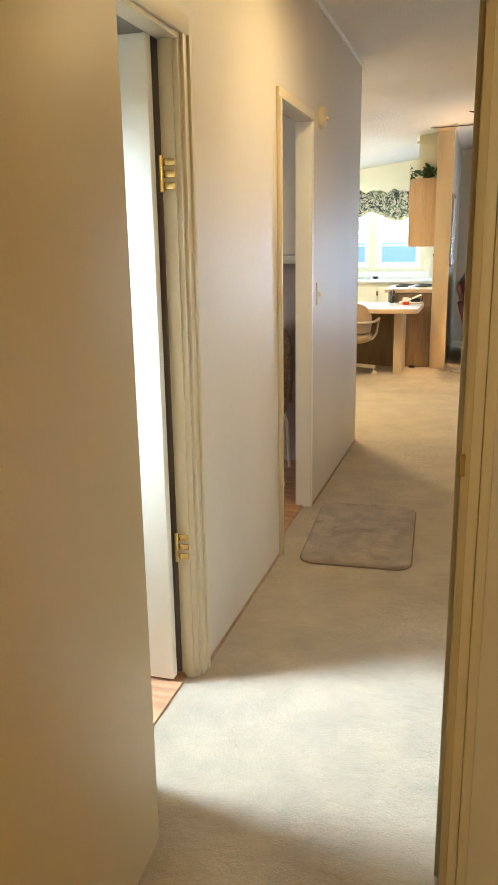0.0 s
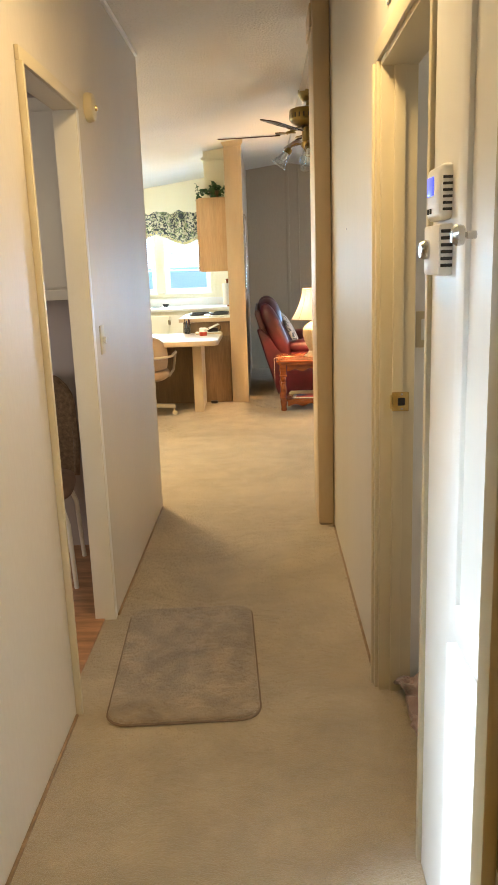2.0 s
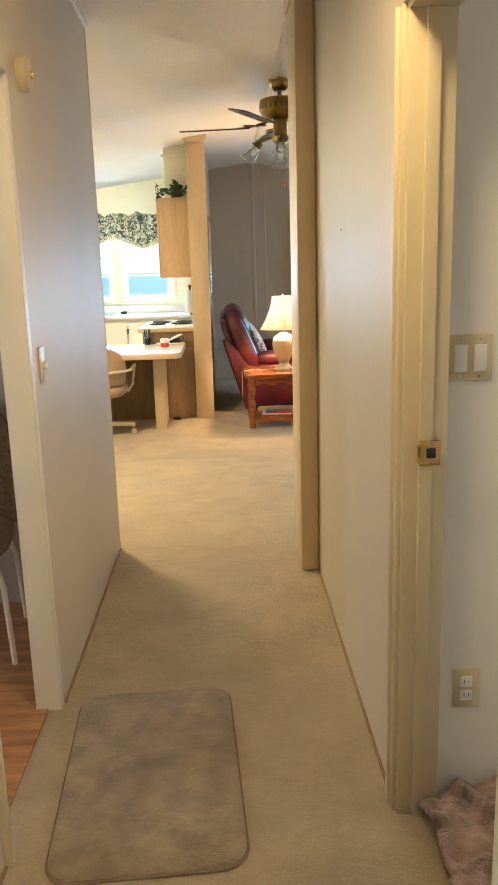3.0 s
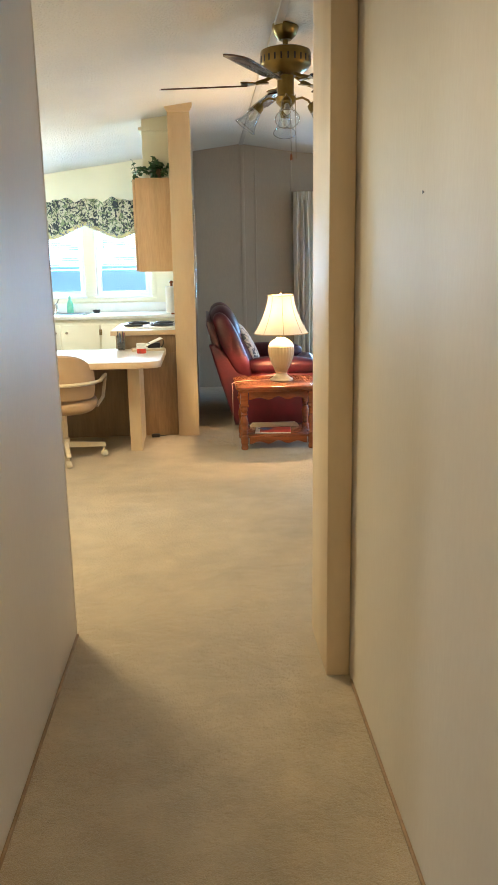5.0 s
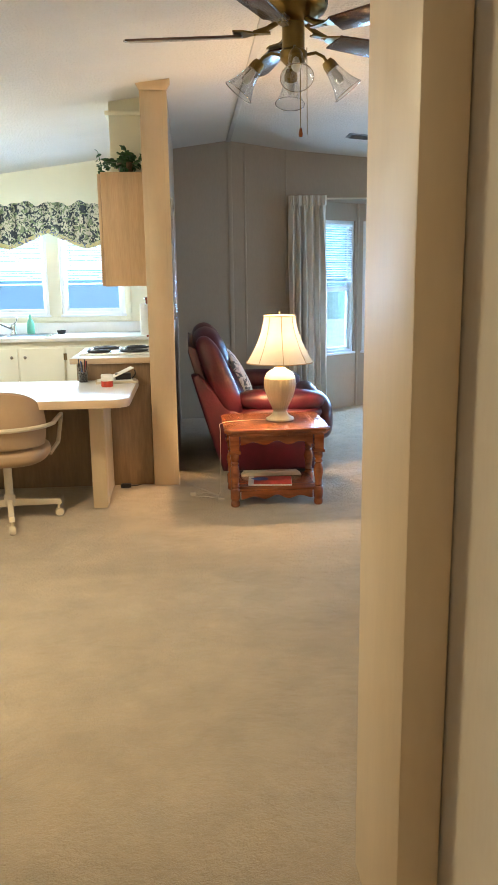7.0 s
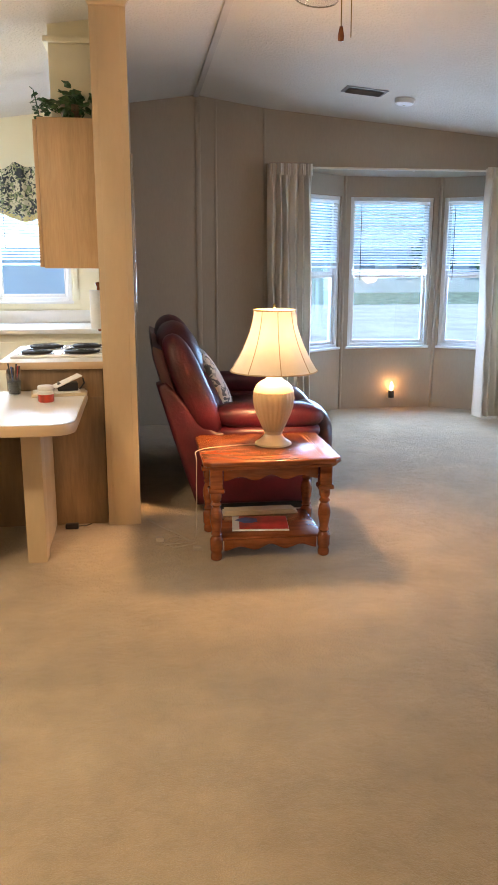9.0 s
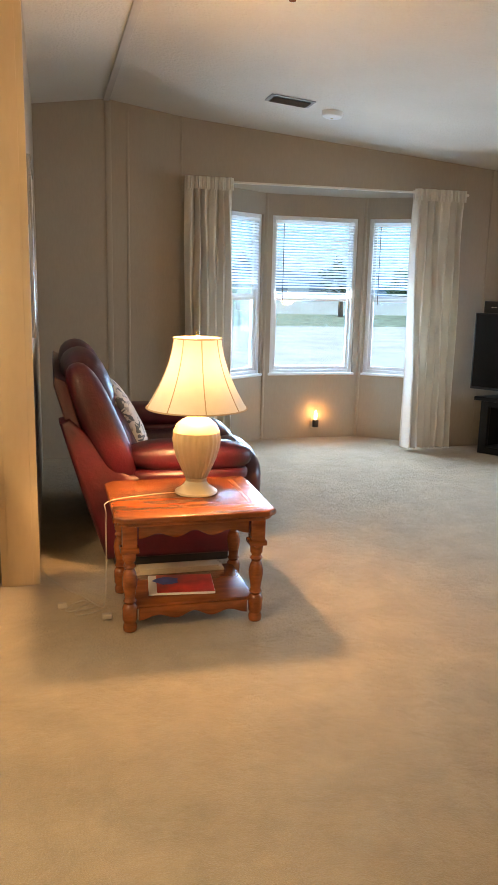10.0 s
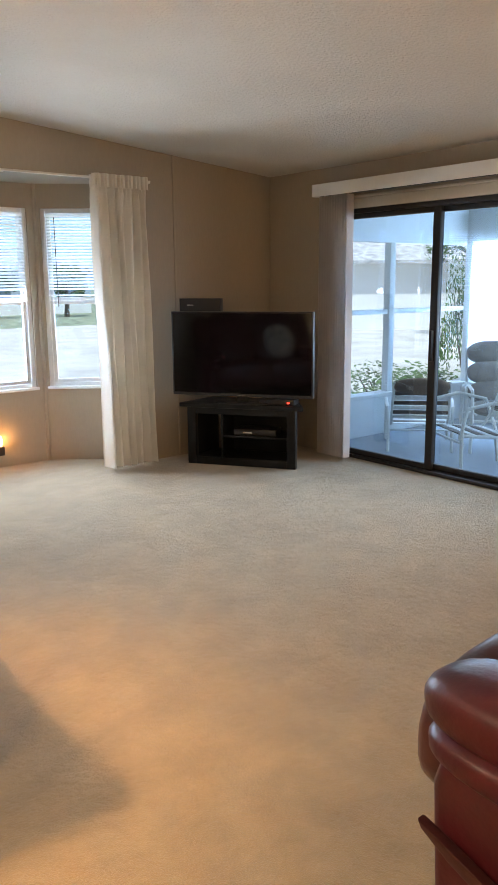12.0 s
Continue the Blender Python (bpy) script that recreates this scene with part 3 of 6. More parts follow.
# white cove strip along the top of the hall's west wall, battens on the walls
bm = bmesh.new()
add_box(bm, (HL, 2.48, 2.535), (HL + 0.016, 6.40, 2.556), 0.004)
setting("trim_cove", bm, M_WHITE, "thin white cove strip under the ceiling", "trim")
# Dark strips draw the thin shadow line where the walls meet the carpet.
bm = bmesh.new()
add_box(bm, (HL + 0.0005, 3.14, 0.0), (HL + 0.010, D2[0] - 0.045, 0.009), 0.002)
add_box(bm, (HL + 0.0005, D2[1] + 0.045, 0.0), (HL + 0.010, 6.40, 0.009), 0.002)
add_box(bm, (HR - 0.010, D3[1] + 0.055, 0.0), (HR - 0.0005, 5.97, 0.009), 0.002)
setting("baseboard", bm, M_BASEPANEL, "narrow dark strip drawing the shadow line along the carpet", "baseboard")
bm = bmesh.new()
add_box(bm, (HL - 0.084, 6.398, 0.0), (HL + 0.003, 6.412, 2.56), 0.004)
setting("trim_wall_end", bm, M_WALL, "cream edge strip on the end of the hall wall", "trim")
for i, (x, w) in enumerate(((0.40, 0.045), (0.545, 0.02), (0.95, 0.018), (3.62, 0.018))):
    bm = bmesh.new()
    add_box(bm, (x - w / 2, END - 0.007, 0.0), (x + w / 2, END - 0.0005, ceiling_at(x) + 0.02), 0.002)
    setting("trim_batten", bm, M_DIMTAUPE, "flat taupe batten over a wall panel joint", "trim")
for i, (x, y) in enumerate(((B1[0], B1[1]), (B2[0], B2[1]))):
    bm = bmesh.new()
    add_lathe(bm, [(0.016, 0.0), (0.016, 2.16)], pose(x, y - 0.004, 0), 10)
    setting("trim_bay_corner", bm, M_DIMTAUPE, "taupe corner strip of the bay", "trim")
# room floors of laminate
bm = bmesh.new()
add_box(bm, (-3.0, 2.47, 0.0), (HL - 0.035, 3.85, 0.008))
setting("floor_bath", bm, M_LAMINATE, "reddish wood-look laminate floor", "floor", smooth=False)
bm = bmesh.new()
add_box(bm, (-3.0, 3.93, 0.0), (HL - 0.045, 5.75, 0.008))
setting("floor_den", bm, M_LAMINATE, "reddish wood-look laminate floor", "floor", smooth=False)
wall("wall_den_north", (-3.0, 5.75), (HL - 0.10, 5.75), 0.08, mat=M_LILAC, label="grey-lilac painted wall of the side room")
wall("wall_den_west", (-3.0, 5.75), (-3.0, 2.47), 0.08, [(1.3, 1.8, 1.0, 1.9), (2.4, 3.0, 1.2, 2.0)], mat=M_LILAC, label="grey-lilac painted wall of the side room")

# ---- doors ----


def hinge(parent, x, y, z):
    bm = bmesh.new()
    for k in range(3):
        add_box(bm, (x + 0.004, y - 0.004, z + (k - 1) * 0.032 - 0.010), (x + 0.040, y + 0.002, z + (k - 1) * 0.032 + 0.010), 0.003)
    add_lathe(bm, [(0.007, -0.05), (0.007, 0.05)], pose(x, y - 0.006, z), 10)
    part("hinge", bm, M_BRASS, parent, "polished brass hinge")


d = thing("door_1", pose(-0.662, 3.018, 0.018), "white flush door standing open into the bathroom", "door")
d["kind"] = "structure"
boxpart("door_leaf", (-0.60, -0.0175, 0), (0, 0.0175, 1.955), M_DOOR, d, 0.003)
hinge(d, 0.012, 0.034, 1.595)
hinge(d, 0.012, 0.034, 0.455)
bm = bmesh.new()
add_lathe(bm, [(0.0, 0), (0.026, 0.004), (0.026, 0.010), (0.010, 0.016), (0.010, 0.035), (0.024, 0.045), (0.026, 0.06), (0.0, 0.07)], pose(-0.54, -0.0175, 0.93, 90), 16)
part("door_handle", bm, M_BRASS, d)
d = thing("door_2", pose(-0.43, 2.335, 0.015) @ pose(0, 0, 0, 0, 0, 3), "tan flush bedroom door standing open against the room", "door")
d["kind"] = "structure"
boxpart("door_leaf", (-0.035, -0.66, 0), (0.0, 0.0, 1.955), M_TANDOOR, d, 0.003)
for z in (1.6, 0.35):
    bm = bmesh.new()
    add_lathe(bm, [(0.006, -0.045), (0.006, 0.045)], pose(-0.028, 0.006, z), 10)
    part("hinge", bm, M_BRASS, d, "polished brass hinge")

# strike plates
for name, m in (("strike_plate", pose(DB[1] - 0.0165, 2.386, 1.0, 0, 0, 90)), ("strike_plate", pose(HR + 0.062, D3[1] - 0.030, 1.0, 0, 0, 0))):
    t = thing(name, m, "brass latch strike plate let into a door jamb", "strike plate")
    bm = bmesh.new()
    add_box(bm, (-0.030, -0.002, -0.030), (0.022, 0.001, 0.030), 0.002)
    add_prism(bm, [(-0.030, 0.0), (-0.036, -0.007), (-0.033, -0.008), (-0.026, -0.002)], -0.022, 0.022)
    part("plate", bm, M_BRASS, t)
    boxpart("latch_hole", (-0.012, -0.0035, -0.012), (0.010, -0.0021, 0.012), M_BLACK, t, 0.002)
    for dz in (-0.023, 0.023):
        bm = bmesh.new()
        add_lathe(bm, [(0.004, 0), (0.0, 0.002)], pose(0, -0.002, dz, 90), 8)
        part("screw", bm, M_STEEL, t)

# thermostat and humidistat beside the linen cabinet
t = thing("thermostat", pose(HR - 0.001, 3.405, 1.545), "white digital thermostat with a blue display", "thermostat")
boxpart("body", (-0.034, -0.062, -0.045), (0.0, 0.062, 0.052), M_PLASTIC, t, 0.012, seg=3)
boxpart("display", (-0.0362, -0.005, 0.0), (-0.0335, 0.048, 0.034), M_LCD, t, 0.002, "glowing blue display")
for k in range(2):
    boxpart("button", (-0.037, 0.012 + k * 0.022, -0.032), (-0.033, 0.020 + k * 0.022, -0.022), M_BLACK, t, 0.001)
for k in range(6):
    boxpart("vent_slot", (-0.030 + 0, -0.0635, -0.03 + k * 0.011), (-0.008, -0.0615, -0.025 + k * 0.011), M_BLACK, t, 0.001)
t = thing("humidity_control", pose(HR - 0.001, 3.40, 1.448), "white humidity control with a dial and louvres", "thermostat")
boxpart("body", (-0.038, -0.066, -0.047), (0.0, 0.062, 0.044), M_PLASTIC, t, 0.005)
bm = bmesh.new()
add_lathe(bm, [(0.018, 0), (0.018, 0.010), (0.014, 0.016), (0.0, 0.016)], pose(-0.038, 0.020, 0.0, 0, -90), 18)
part("dial", bm, M_STEEL, t)
for k in range(6):
    boxpart("vent_slot", (-0.034, -0.068, -0.032 + k * 0.012), (-0.006, -0.0655, -0.026 + k * 0.012), M_BLACK, t, 0.001)

# linen cabinet let into the hall wall
t = thing("linen_cabinet", pose(HR, 2.50, 0), "white built-in linen cabinet with two panelled doors", "cabinet")
bm = bmesh.new()
add_box(bm, (-0.014, 0.0, 0.0), (-0.001, 1.0, 2.12), 0.003)
part("face_frame", bm, M_WHITE, t)


def panel_door(parent, y0, y1, z0, z1, knob):
    bm = bmesh.new()
    w = 0.055
    for a, b, c, e in ((y0, y0 + w, z0, z1), (y1 - w, y1, z0, z1), (y0 + w, y1 - w, z0, z0 + w), (y0 + w, y1 - w, z1 - w, z1)):
        add_box(bm, (-0.034, a, c), (-0.0145, b, e), 0.003)
    o = part("door", bm, M_WHITE, parent)
    boxpart("panel", (-0.026, y0 + w - 0.002, z0 + w - 0.002), (-0.016, y1 - w + 0.002, z1 - w + 0.002), M_WHITE, o, 0.006)
    bm = bmesh.new()
    add_lathe(bm, [(0.006, 0), (0.006, 0.014), (0.015, 0.020), (0.016, 0.030), (0.010, 0.037), (0.0, 0.038)], pose(-0.034, *knob, 0, -90), 16)
    part("knob", bm, M_STEEL, o, "small satin metal knob")


panel_door(t, 0.08, 0.72, 0.78, 2.05, (0.60, 1.465))
panel_door(t, 0.08, 0.72, 0.06, 0.735, (0.15, 0.66))

# wall fittings in the hall
t = thing("door_chime", pose(HL, 5.055, 2.035), "beige oval door chime on the hall wall", "door chime")
bm = bmesh.new()
add_lathe(bm, [(0.052, 0), (0.055, 0.012), (0.048, 0.030), (0.030, 0.036), (0.0, 0.036)], pose(0, 0, 0, 0, 90), 28)
part("body", bm, M_ALMOND, t)
bm = bmesh.new()
add_lathe(bm, [(0.012, 0), (0.010, 0.006), (0.0, 0.007)], pose(0.036, 0, -0.004, 0, 90), 14)
part("button", bm, M_BRASS, t)
t = thing("light_switch", pose(HL, 5.015, 1.155), "almond toggle light switch plate", "light switch")
boxpart("plate", (0.0, -0.036, -0.058), (0.006, 0.036, 0.058), M_ALMOND, t, 0.003)
boxpart("toggle", (0.006, -0.006, -0.014), (0.020, 0.006, 0.010), M_WHITE, t, 0.003)
t = thing("rocker_switch", pose(0.59, 4.36, 1.213), "beige double rocker switch plate in the side room", "light switch")
boxpart("plate", (-0.056, -0.006, -0.057), (0.056, 0.0, 0.057), M_ALMOND, t, 0.003)
for sx in (-0.024, 0.024):
    boxpart("rocker", (sx - 0.016, -0.011, -0.033), (sx + 0.016, -0.006, 0.033), M_PLASTIC, t, 0.003)
    for dz in (-0.045, 0.045):
        bm = bmesh.new()
        add_lathe(bm, [(0.003, 0), (0.0, 0.001)], pose(sx, -0.006, dz, 90), 8)
        part("screw", bm, M_STEEL, t)


def outlet(m, label):
    t = thing("wall_outlet", m, label, "outlet")
    boxpart("plate", (-0.035, -0.005, -0.057), (0.035, 0.0, 0.057), M_ALMOND, t, 0.003)
    for dz in (-0.02, 0.02):
        o = boxpart("socket", (-0.016, -0.008, dz - 0.014), (0.016, -0.005, dz + 0.014), M_PLASTIC, t, 0.003)
        for sx in (-0.006, 0.006):
            boxpart("slot", (sx - 0.001, -0.0085, dz - 0.004), (sx + 0.001, -0.0079, dz + 0.006), M_BLACK, o, 0)
    return t


outlet(pose(0.61, 4.36, 0.325), "beige double wall outlet in the side room")
t = thing("air_grille", pose(HR, 3.98, 2.17), "white return-air grille above the door", "grille")
boxpart("frame", (-0.008, -0.20, -0.075), (-0.0005, 0.20, 0.10), M_WHITE, t, 0.003)
for k in range(9):
    boxpart("slat", (-0.014, -0.185, -0.062 + k * 0.017), (-0.004, 0.185, -0.058 + k * 0.017), M_WHITE, t, 0.001, m=None)

t = thing("wall_nail", pose(HR, 5.267, 1.56), "small dark nail in the hall wall", "nail")
bm = bmesh.new()
add_lathe(bm, [(0.0015, 0.0), (0.0015, 0.002), (0.004, 0.0025), (0.004, 0.0035), (0.0, 0.004)], pose(0, 0, 0, 0, -90), 10)
part("shank", bm, M_BLACK, t)

# mats
m = pose(-0.262, 4.52, 0.0, 0, 0, 3.2)


def rounded(w, h, r, n=6):
    out = []
    for cx, cy, a0 in ((w / 2 - r, h / 2 - r, 0), (-w / 2 + r, h / 2 - r, 90), (-w / 2 + r, -h / 2 + r, 180), (w / 2 - r, -h / 2 + r, 270)):
        for k in range(n + 1):
            a = radians(a0 + 90 * k / n)
            out.append((cx + r * math.cos(a), cy + r * math.sin(a)))
    return out


t = thing("bath_mat", m, "taupe plush bath mat with rounded corners on the carpet", "mat")
bm = bmesh.new()
add_prism(bm, rounded(0.50, 0.83, 0.07), 0.002, 0.020, r=0.008, seg=3)
part("plush_top", bm, M_RUG, t)
bm = bmesh.new()
add_tube(bm, [(x, y, 0.006) for x, y in rounded(0.504, 0.834, 0.072)], 0.0045, 6, closed=True)
part("binding", bm, M_RUGEDGE, t, "dark stitched binding")
t = thing("shag_mat", pose(0, 0, 0), "thick mauve-brown shag rug filling the washroom floor", "mat")
bm = bmesh.new()


def shag(u, v):
    x = 0.475 + u * 1.3
    k = min(1, max(0, (x - 0.53) / 0.06))
    y0, y1 = 3.605 - 0.42 * k, 4.27 + 0.07 * k
    y = y0 + v * (y1 - y0)
    x += 0.03 * noise.noise(Vector((y * 9, 0, 7)))
    lump = 1 - abs(noise.noise(Vector((x * 8, y * 8, 0)))) * 2.2
    return (x, y, 0.022 + 0.034 * lump + 0.016 * noise.noise(Vector((x * 24, y * 24, 3))) + 0.006 * noise.noise(Vector((x * 70, y * 70, 3))))


add_sheet(bm, shag, 150, 110, 0.012)
part("shag_top", bm, M_DARKMAT, t)

# side room: wall cabinet and cane chair
t = thing("wall_cabinet", pose(-1.25, 5.75, 1.30), "white wall cabinet in the side room", "cabinet")
boxpart("body", (-0.45, -0.30, 0.04), (0.45, -0.002, 0.86), M_WHITE, t, 0.004)
boxpart("light_rail", (-0.46, -0.312, 0.0), (0.46, -0.005, 0.045), M_WHITE, t, 0.006)
for s in (-1, 1):
    o = boxpart("door", (min(s * 0.004, s * 0.445), -0.322, 0.055), (max(s * 0.004, s * 0.445), -0.302, 0.80), M_WHITE, t, 0.004)
    bm = bmesh.new()
    add_lathe(bm, [(0.006, 0), (0.012, 0.015), (0.012, 0.022), (0.0, 0.025)], pose(s * 0.05, -0.322, 0.12, 90), 12)
    part("knob", bm, M_STEEL, o)
t = thing("cane_chair", pose(-1.08, 5.36, 0.008, 0, 0, 8), "cane-backed chair with brown cushion and white metal legs", "chair")
bm = bmesh.new()
add_pillow(bm, (0.44, 0.42, 0.09), pose(0, 0, 0.44))
part("seat", bm, M_SEATPAD, t)
arch = [(-0.21, 0.24, 0.42), (-0.22, 0.25, 0.60), (-0.21, 0.26, 0.78)] + [(-0.21 * math.cos(radians(a)), 0.265, 0.78 + 0.17 * math.sin(radians(a))) for a in range(15, 180, 15)] + [(0.21, 0.26, 0.78), (0.22, 0.25, 0.60), (0.21, 0.24, 0.42)]
bm = bmesh.new()
add_tube(bm, arch, 0.016, 8)
part("back_frame", bm, M_CANE, t)
bm = bmesh.new()
add_prism(bm, [(p[0] * 0.95, p[2] - 0.005) for p in arch], 0.250, 0.256, "y")
part("backrest", bm, M_CANE, t, "woven cane panel")
for sx, sy in ((-1, -1), (1, -1), (-1, 1), (1, 1)):
    bm = bmesh.new()
    add_tube(bm, [(sx * 0.17, sy * 0.16, 0.40), (sx * 0.20, sy * 0.19, 0.30), (sx * 0.215, sy * 0.205, 0.0)], 0.011, 8)
    part("leg", bm, M_PLASTIC, t)

# ---- windows ----
BLIND_ME = {}


def blind_slat(w):
    key = round(w, 3)
    if key not in BLIND_ME:
        bm = bmesh.new()
        add_prism(bm, [(-0.012, 0.0), (0.0, 0.0035), (0.012, 0.0), (0.012, -0.0008), (0.0, 0.0027), (-0.012, -0.0008)], -w / 2, w / 2, "x")
        me = bpy.data.meshes.new("slat")
        bm.to_mesh(me)
        bm.free()
        me.materials.append(M_SLAT)
        BLIND_ME[key] = me
    return BLIND_ME[key]


def window(name, m, w, z0, z1, rail, blind_low, label, tilt=35):
    """A hung window. Local x runs along the wall, y points outside; its inner face lies at y = 0."""
    t = thing(name, m, label, "window")
    t["kind"] = "structure"
    f = 0.035
    bm = bmesh.new()
    for a, b, c, e in ((-w / 2, -w / 2 + f, z0, z1), (w / 2 - f, w / 2, z0, z1), (-w / 2 + f, w / 2 - f, z0, z0 + f), (-w / 2 + f, w / 2 - f, z1 - f, z1)):
        add_box(bm, (a, 0.02, c), (b, 0.11, e), 0.004)
    part("window_frame", bm, M_VINYL, t)
    boxpart("window_sill", (-w / 2 - 0.012, -0.018, z0 - 0.016), (w / 2 + 0.012, 0.03, z0 + 0.006), M_VINYL, t, 0.004)
    for lo, hi, y in ((z0 + f, rail, 0.055), (rail, z1 - f, 0.075)):
        s = 0.028
        bm = bmesh.new()
        for a, b, c, e in ((-w / 2 + f, -w / 2 + f + s, lo, hi), (w / 2 - f - s, w / 2 - f, lo, hi), (-w / 2 + f + s, w / 2 - f - s, lo, lo + s), (-w / 2 + f + s, w / 2 - f - s, hi - s, hi)):
            add_box(bm, (a, y - 0.012, c), (b, y + 0.012, e), 0.003)
        o = part("sash", bm, M_VINYL, t)
        p = boxpart("pane", (-w / 2 + f + s - 0.004, y - 0.002, lo + s - 0.004), (w / 2 - f - s + 0.004, y + 0.002, hi - s + 0.004), M_PANE, o, 0)
        p.visible_shadow = False
    if blind_low:
        bl = thing("window_blind", m, "white horizontal blind drawn half way down", "blind")
        boxpart("head_rail", (-w / 2 + f + 0.003, 0.006, z1 - f - 0.028), (w / 2 - f - 0.003, 0.032, z1 - f - 0.002), M_SLAT, bl, 0.003)
        n = int((z1 - f - 0.04 - blind_low) / 0.024)
        for k in range(n):
            o = new("slat", blind_slat(w - 2 * f - 0.012))
            o.parent = bl
            o.matrix_basis = pose(0, 0.020, z1 - f - 0.045 - k * 0.024, tilt + 4 * math.sin(k * 2.3))
        boxpart("bottom_rail", (-w / 2 + f + 0.004, 0.010, blind_low - 0.014), (w / 2 - f - 0.004, 0.030, blind_low - 0.002), M_SLAT, bl, 0.003)
        bm = bmesh.new()
        add_tube(bm, [(-w / 2 + f + 0.07, 0.004, z1 - f - 0.03), (-w / 2 + f + 0.072, 0.003, rail - 0.05)], 0.003, 6)
        part("wand", bm, M_BLACK, bl)
    return t


def facing(a, b, s0, s1):
    """The pose of a window in a wall from a to b, between s0 and s1 along it, and its width."""
    d = Vector((b[0] - a[0], b[1] - a[1])).normalized()
    s = (s0 + s1) / 2
    return pose(a[0] + d.x * s, a[1] + d.y * s, 0, 0, 0, math.degrees(math.atan2(d.y, d.x))), s1 - s0


m, w = facing(B0, B1, 0.10, LS - 0.04)
window("window_1", m, w, BW[0], BW[1], 1.28, 1.36, "white hung window in the angled bay side")
m, w = facing(B1, B2, 0.06, 0.86)
window("window_2", m, w, BW[0], BW[1], 1.28, 1.33, "white hung window in the middle of the bay")
m, w = facing(B2, B3, 0.04, LS - 0.10)
window("window_3", m, w, BW[0], BW[1], 1.28, 1.33, "white hung window in the angled bay side")
for x0, x1, n in ((-2.75, -1.40, "window_4"), (-1.28, -0.66, "window_5")):
    window(n, pose((x0 + x1) / 2, END, 0), x1 - x0, KW[2], KW[3], 1.55, 1.38, "white kitchen window with half-drawn blind", 25)
bm = bmesh.new()
add_box(bm, (-1.40, END - 0.004, KW[2]), (-1.28, END + 0.13, KW[3]), 0.004)
add_box(bm, (-2.80, END - 0.012, KW[2] - 0.06), (-0.60, END - 0.001, KW[2] - 0.018), 0.004)
add_box(bm, (-0.645, END - 0.012, KW[2] + 0.012), (-0.60, END - 0.001, KW[3]), 0.004)
setting("trim_kitchen_window", bm, M_KITCHEN, "cream window casing and mullion", "trim")

# drapes
def drape(name, x0, x1, xt0, xt1, y, z1, folds, label, seed):
    t = thing(name, pose(0, y, 0), label, "curtain")
    rng = random.Random(seed)
    ph = [rng.uniform(0, 6.3) for _ in range(4)]

    def fn(u, v):
        z = 0.03 + v * (z1 - 0.03)
        x = (x0 + (xt0 - x0) * v) + u * ((x1 - x0) + ((xt1 - xt0) - (x1 - x0)) * v)
        amp = 0.056 - 0.022 * v
        yy = amp * math.sin(u * folds * 6.283 + ph[0] + 0.5 * math.sin(3 * v + ph[1])) + 0.012 * math.sin(u * folds * 2.7 * 3.1 + ph[2] + v * 2)
        if v > 0.93:
            yy *= 0.8
            yy += 0.010 * math.sin(u * folds * 4 * 6.283)
        return (x + 0.006 * math.sin(v * 9 + u * 12 + ph[3]), yy, z)

    bm = bmesh.new()
    add_sheet(bm, fn, folds * 14, 40, 0.004)
    part("cloth", bm, M_CURTAIN, t, angle=80)
    bm = bmesh.new()
    add_sheet(bm, lambda u, v: (xt0 + u * (xt1 - xt0), -0.030 + 0.014 * math.sin(u * folds * 6.283 + ph[0]) + 0.006 * math.sin(u * folds * 18.85), z1 - 0.085 + v * 0.09), folds * 24, 3, 0.004)
    part("pleat_heading", bm, M_CURTAIN, t, angle=80)
    return t


drape("curtain", 0.97, 1.36, 0.96, 1.33, END - 0.13, 2.17, 6, "ivory pleated drape gathered beside the bay window", 3)
drape("curtain", 2.88, 3.31, 2.84, 3.30, END - 0.13, 2.17, 7, "ivory pleated drape hanging at the bay's far edge", 8)
t = thing("curtain_rod", pose(0, END - 0.13, 2.145), "white traverse curtain rod across the bay", "curtain rod")
boxpart("rail", (0.98, -0.006, -0.006), (3.33, 0.010, 0.010), M_CURTAIN, t, 0.004)
for x in (0.985, 2.2, 3.325):
    boxpart("bracket", (x - 0.010, 0.012, -0.010), (x + 0.010, 0.129 if x != 2.2 else 0.03, 0.012), M_PLASTIC, t, 0.003)

# ---- living room ----


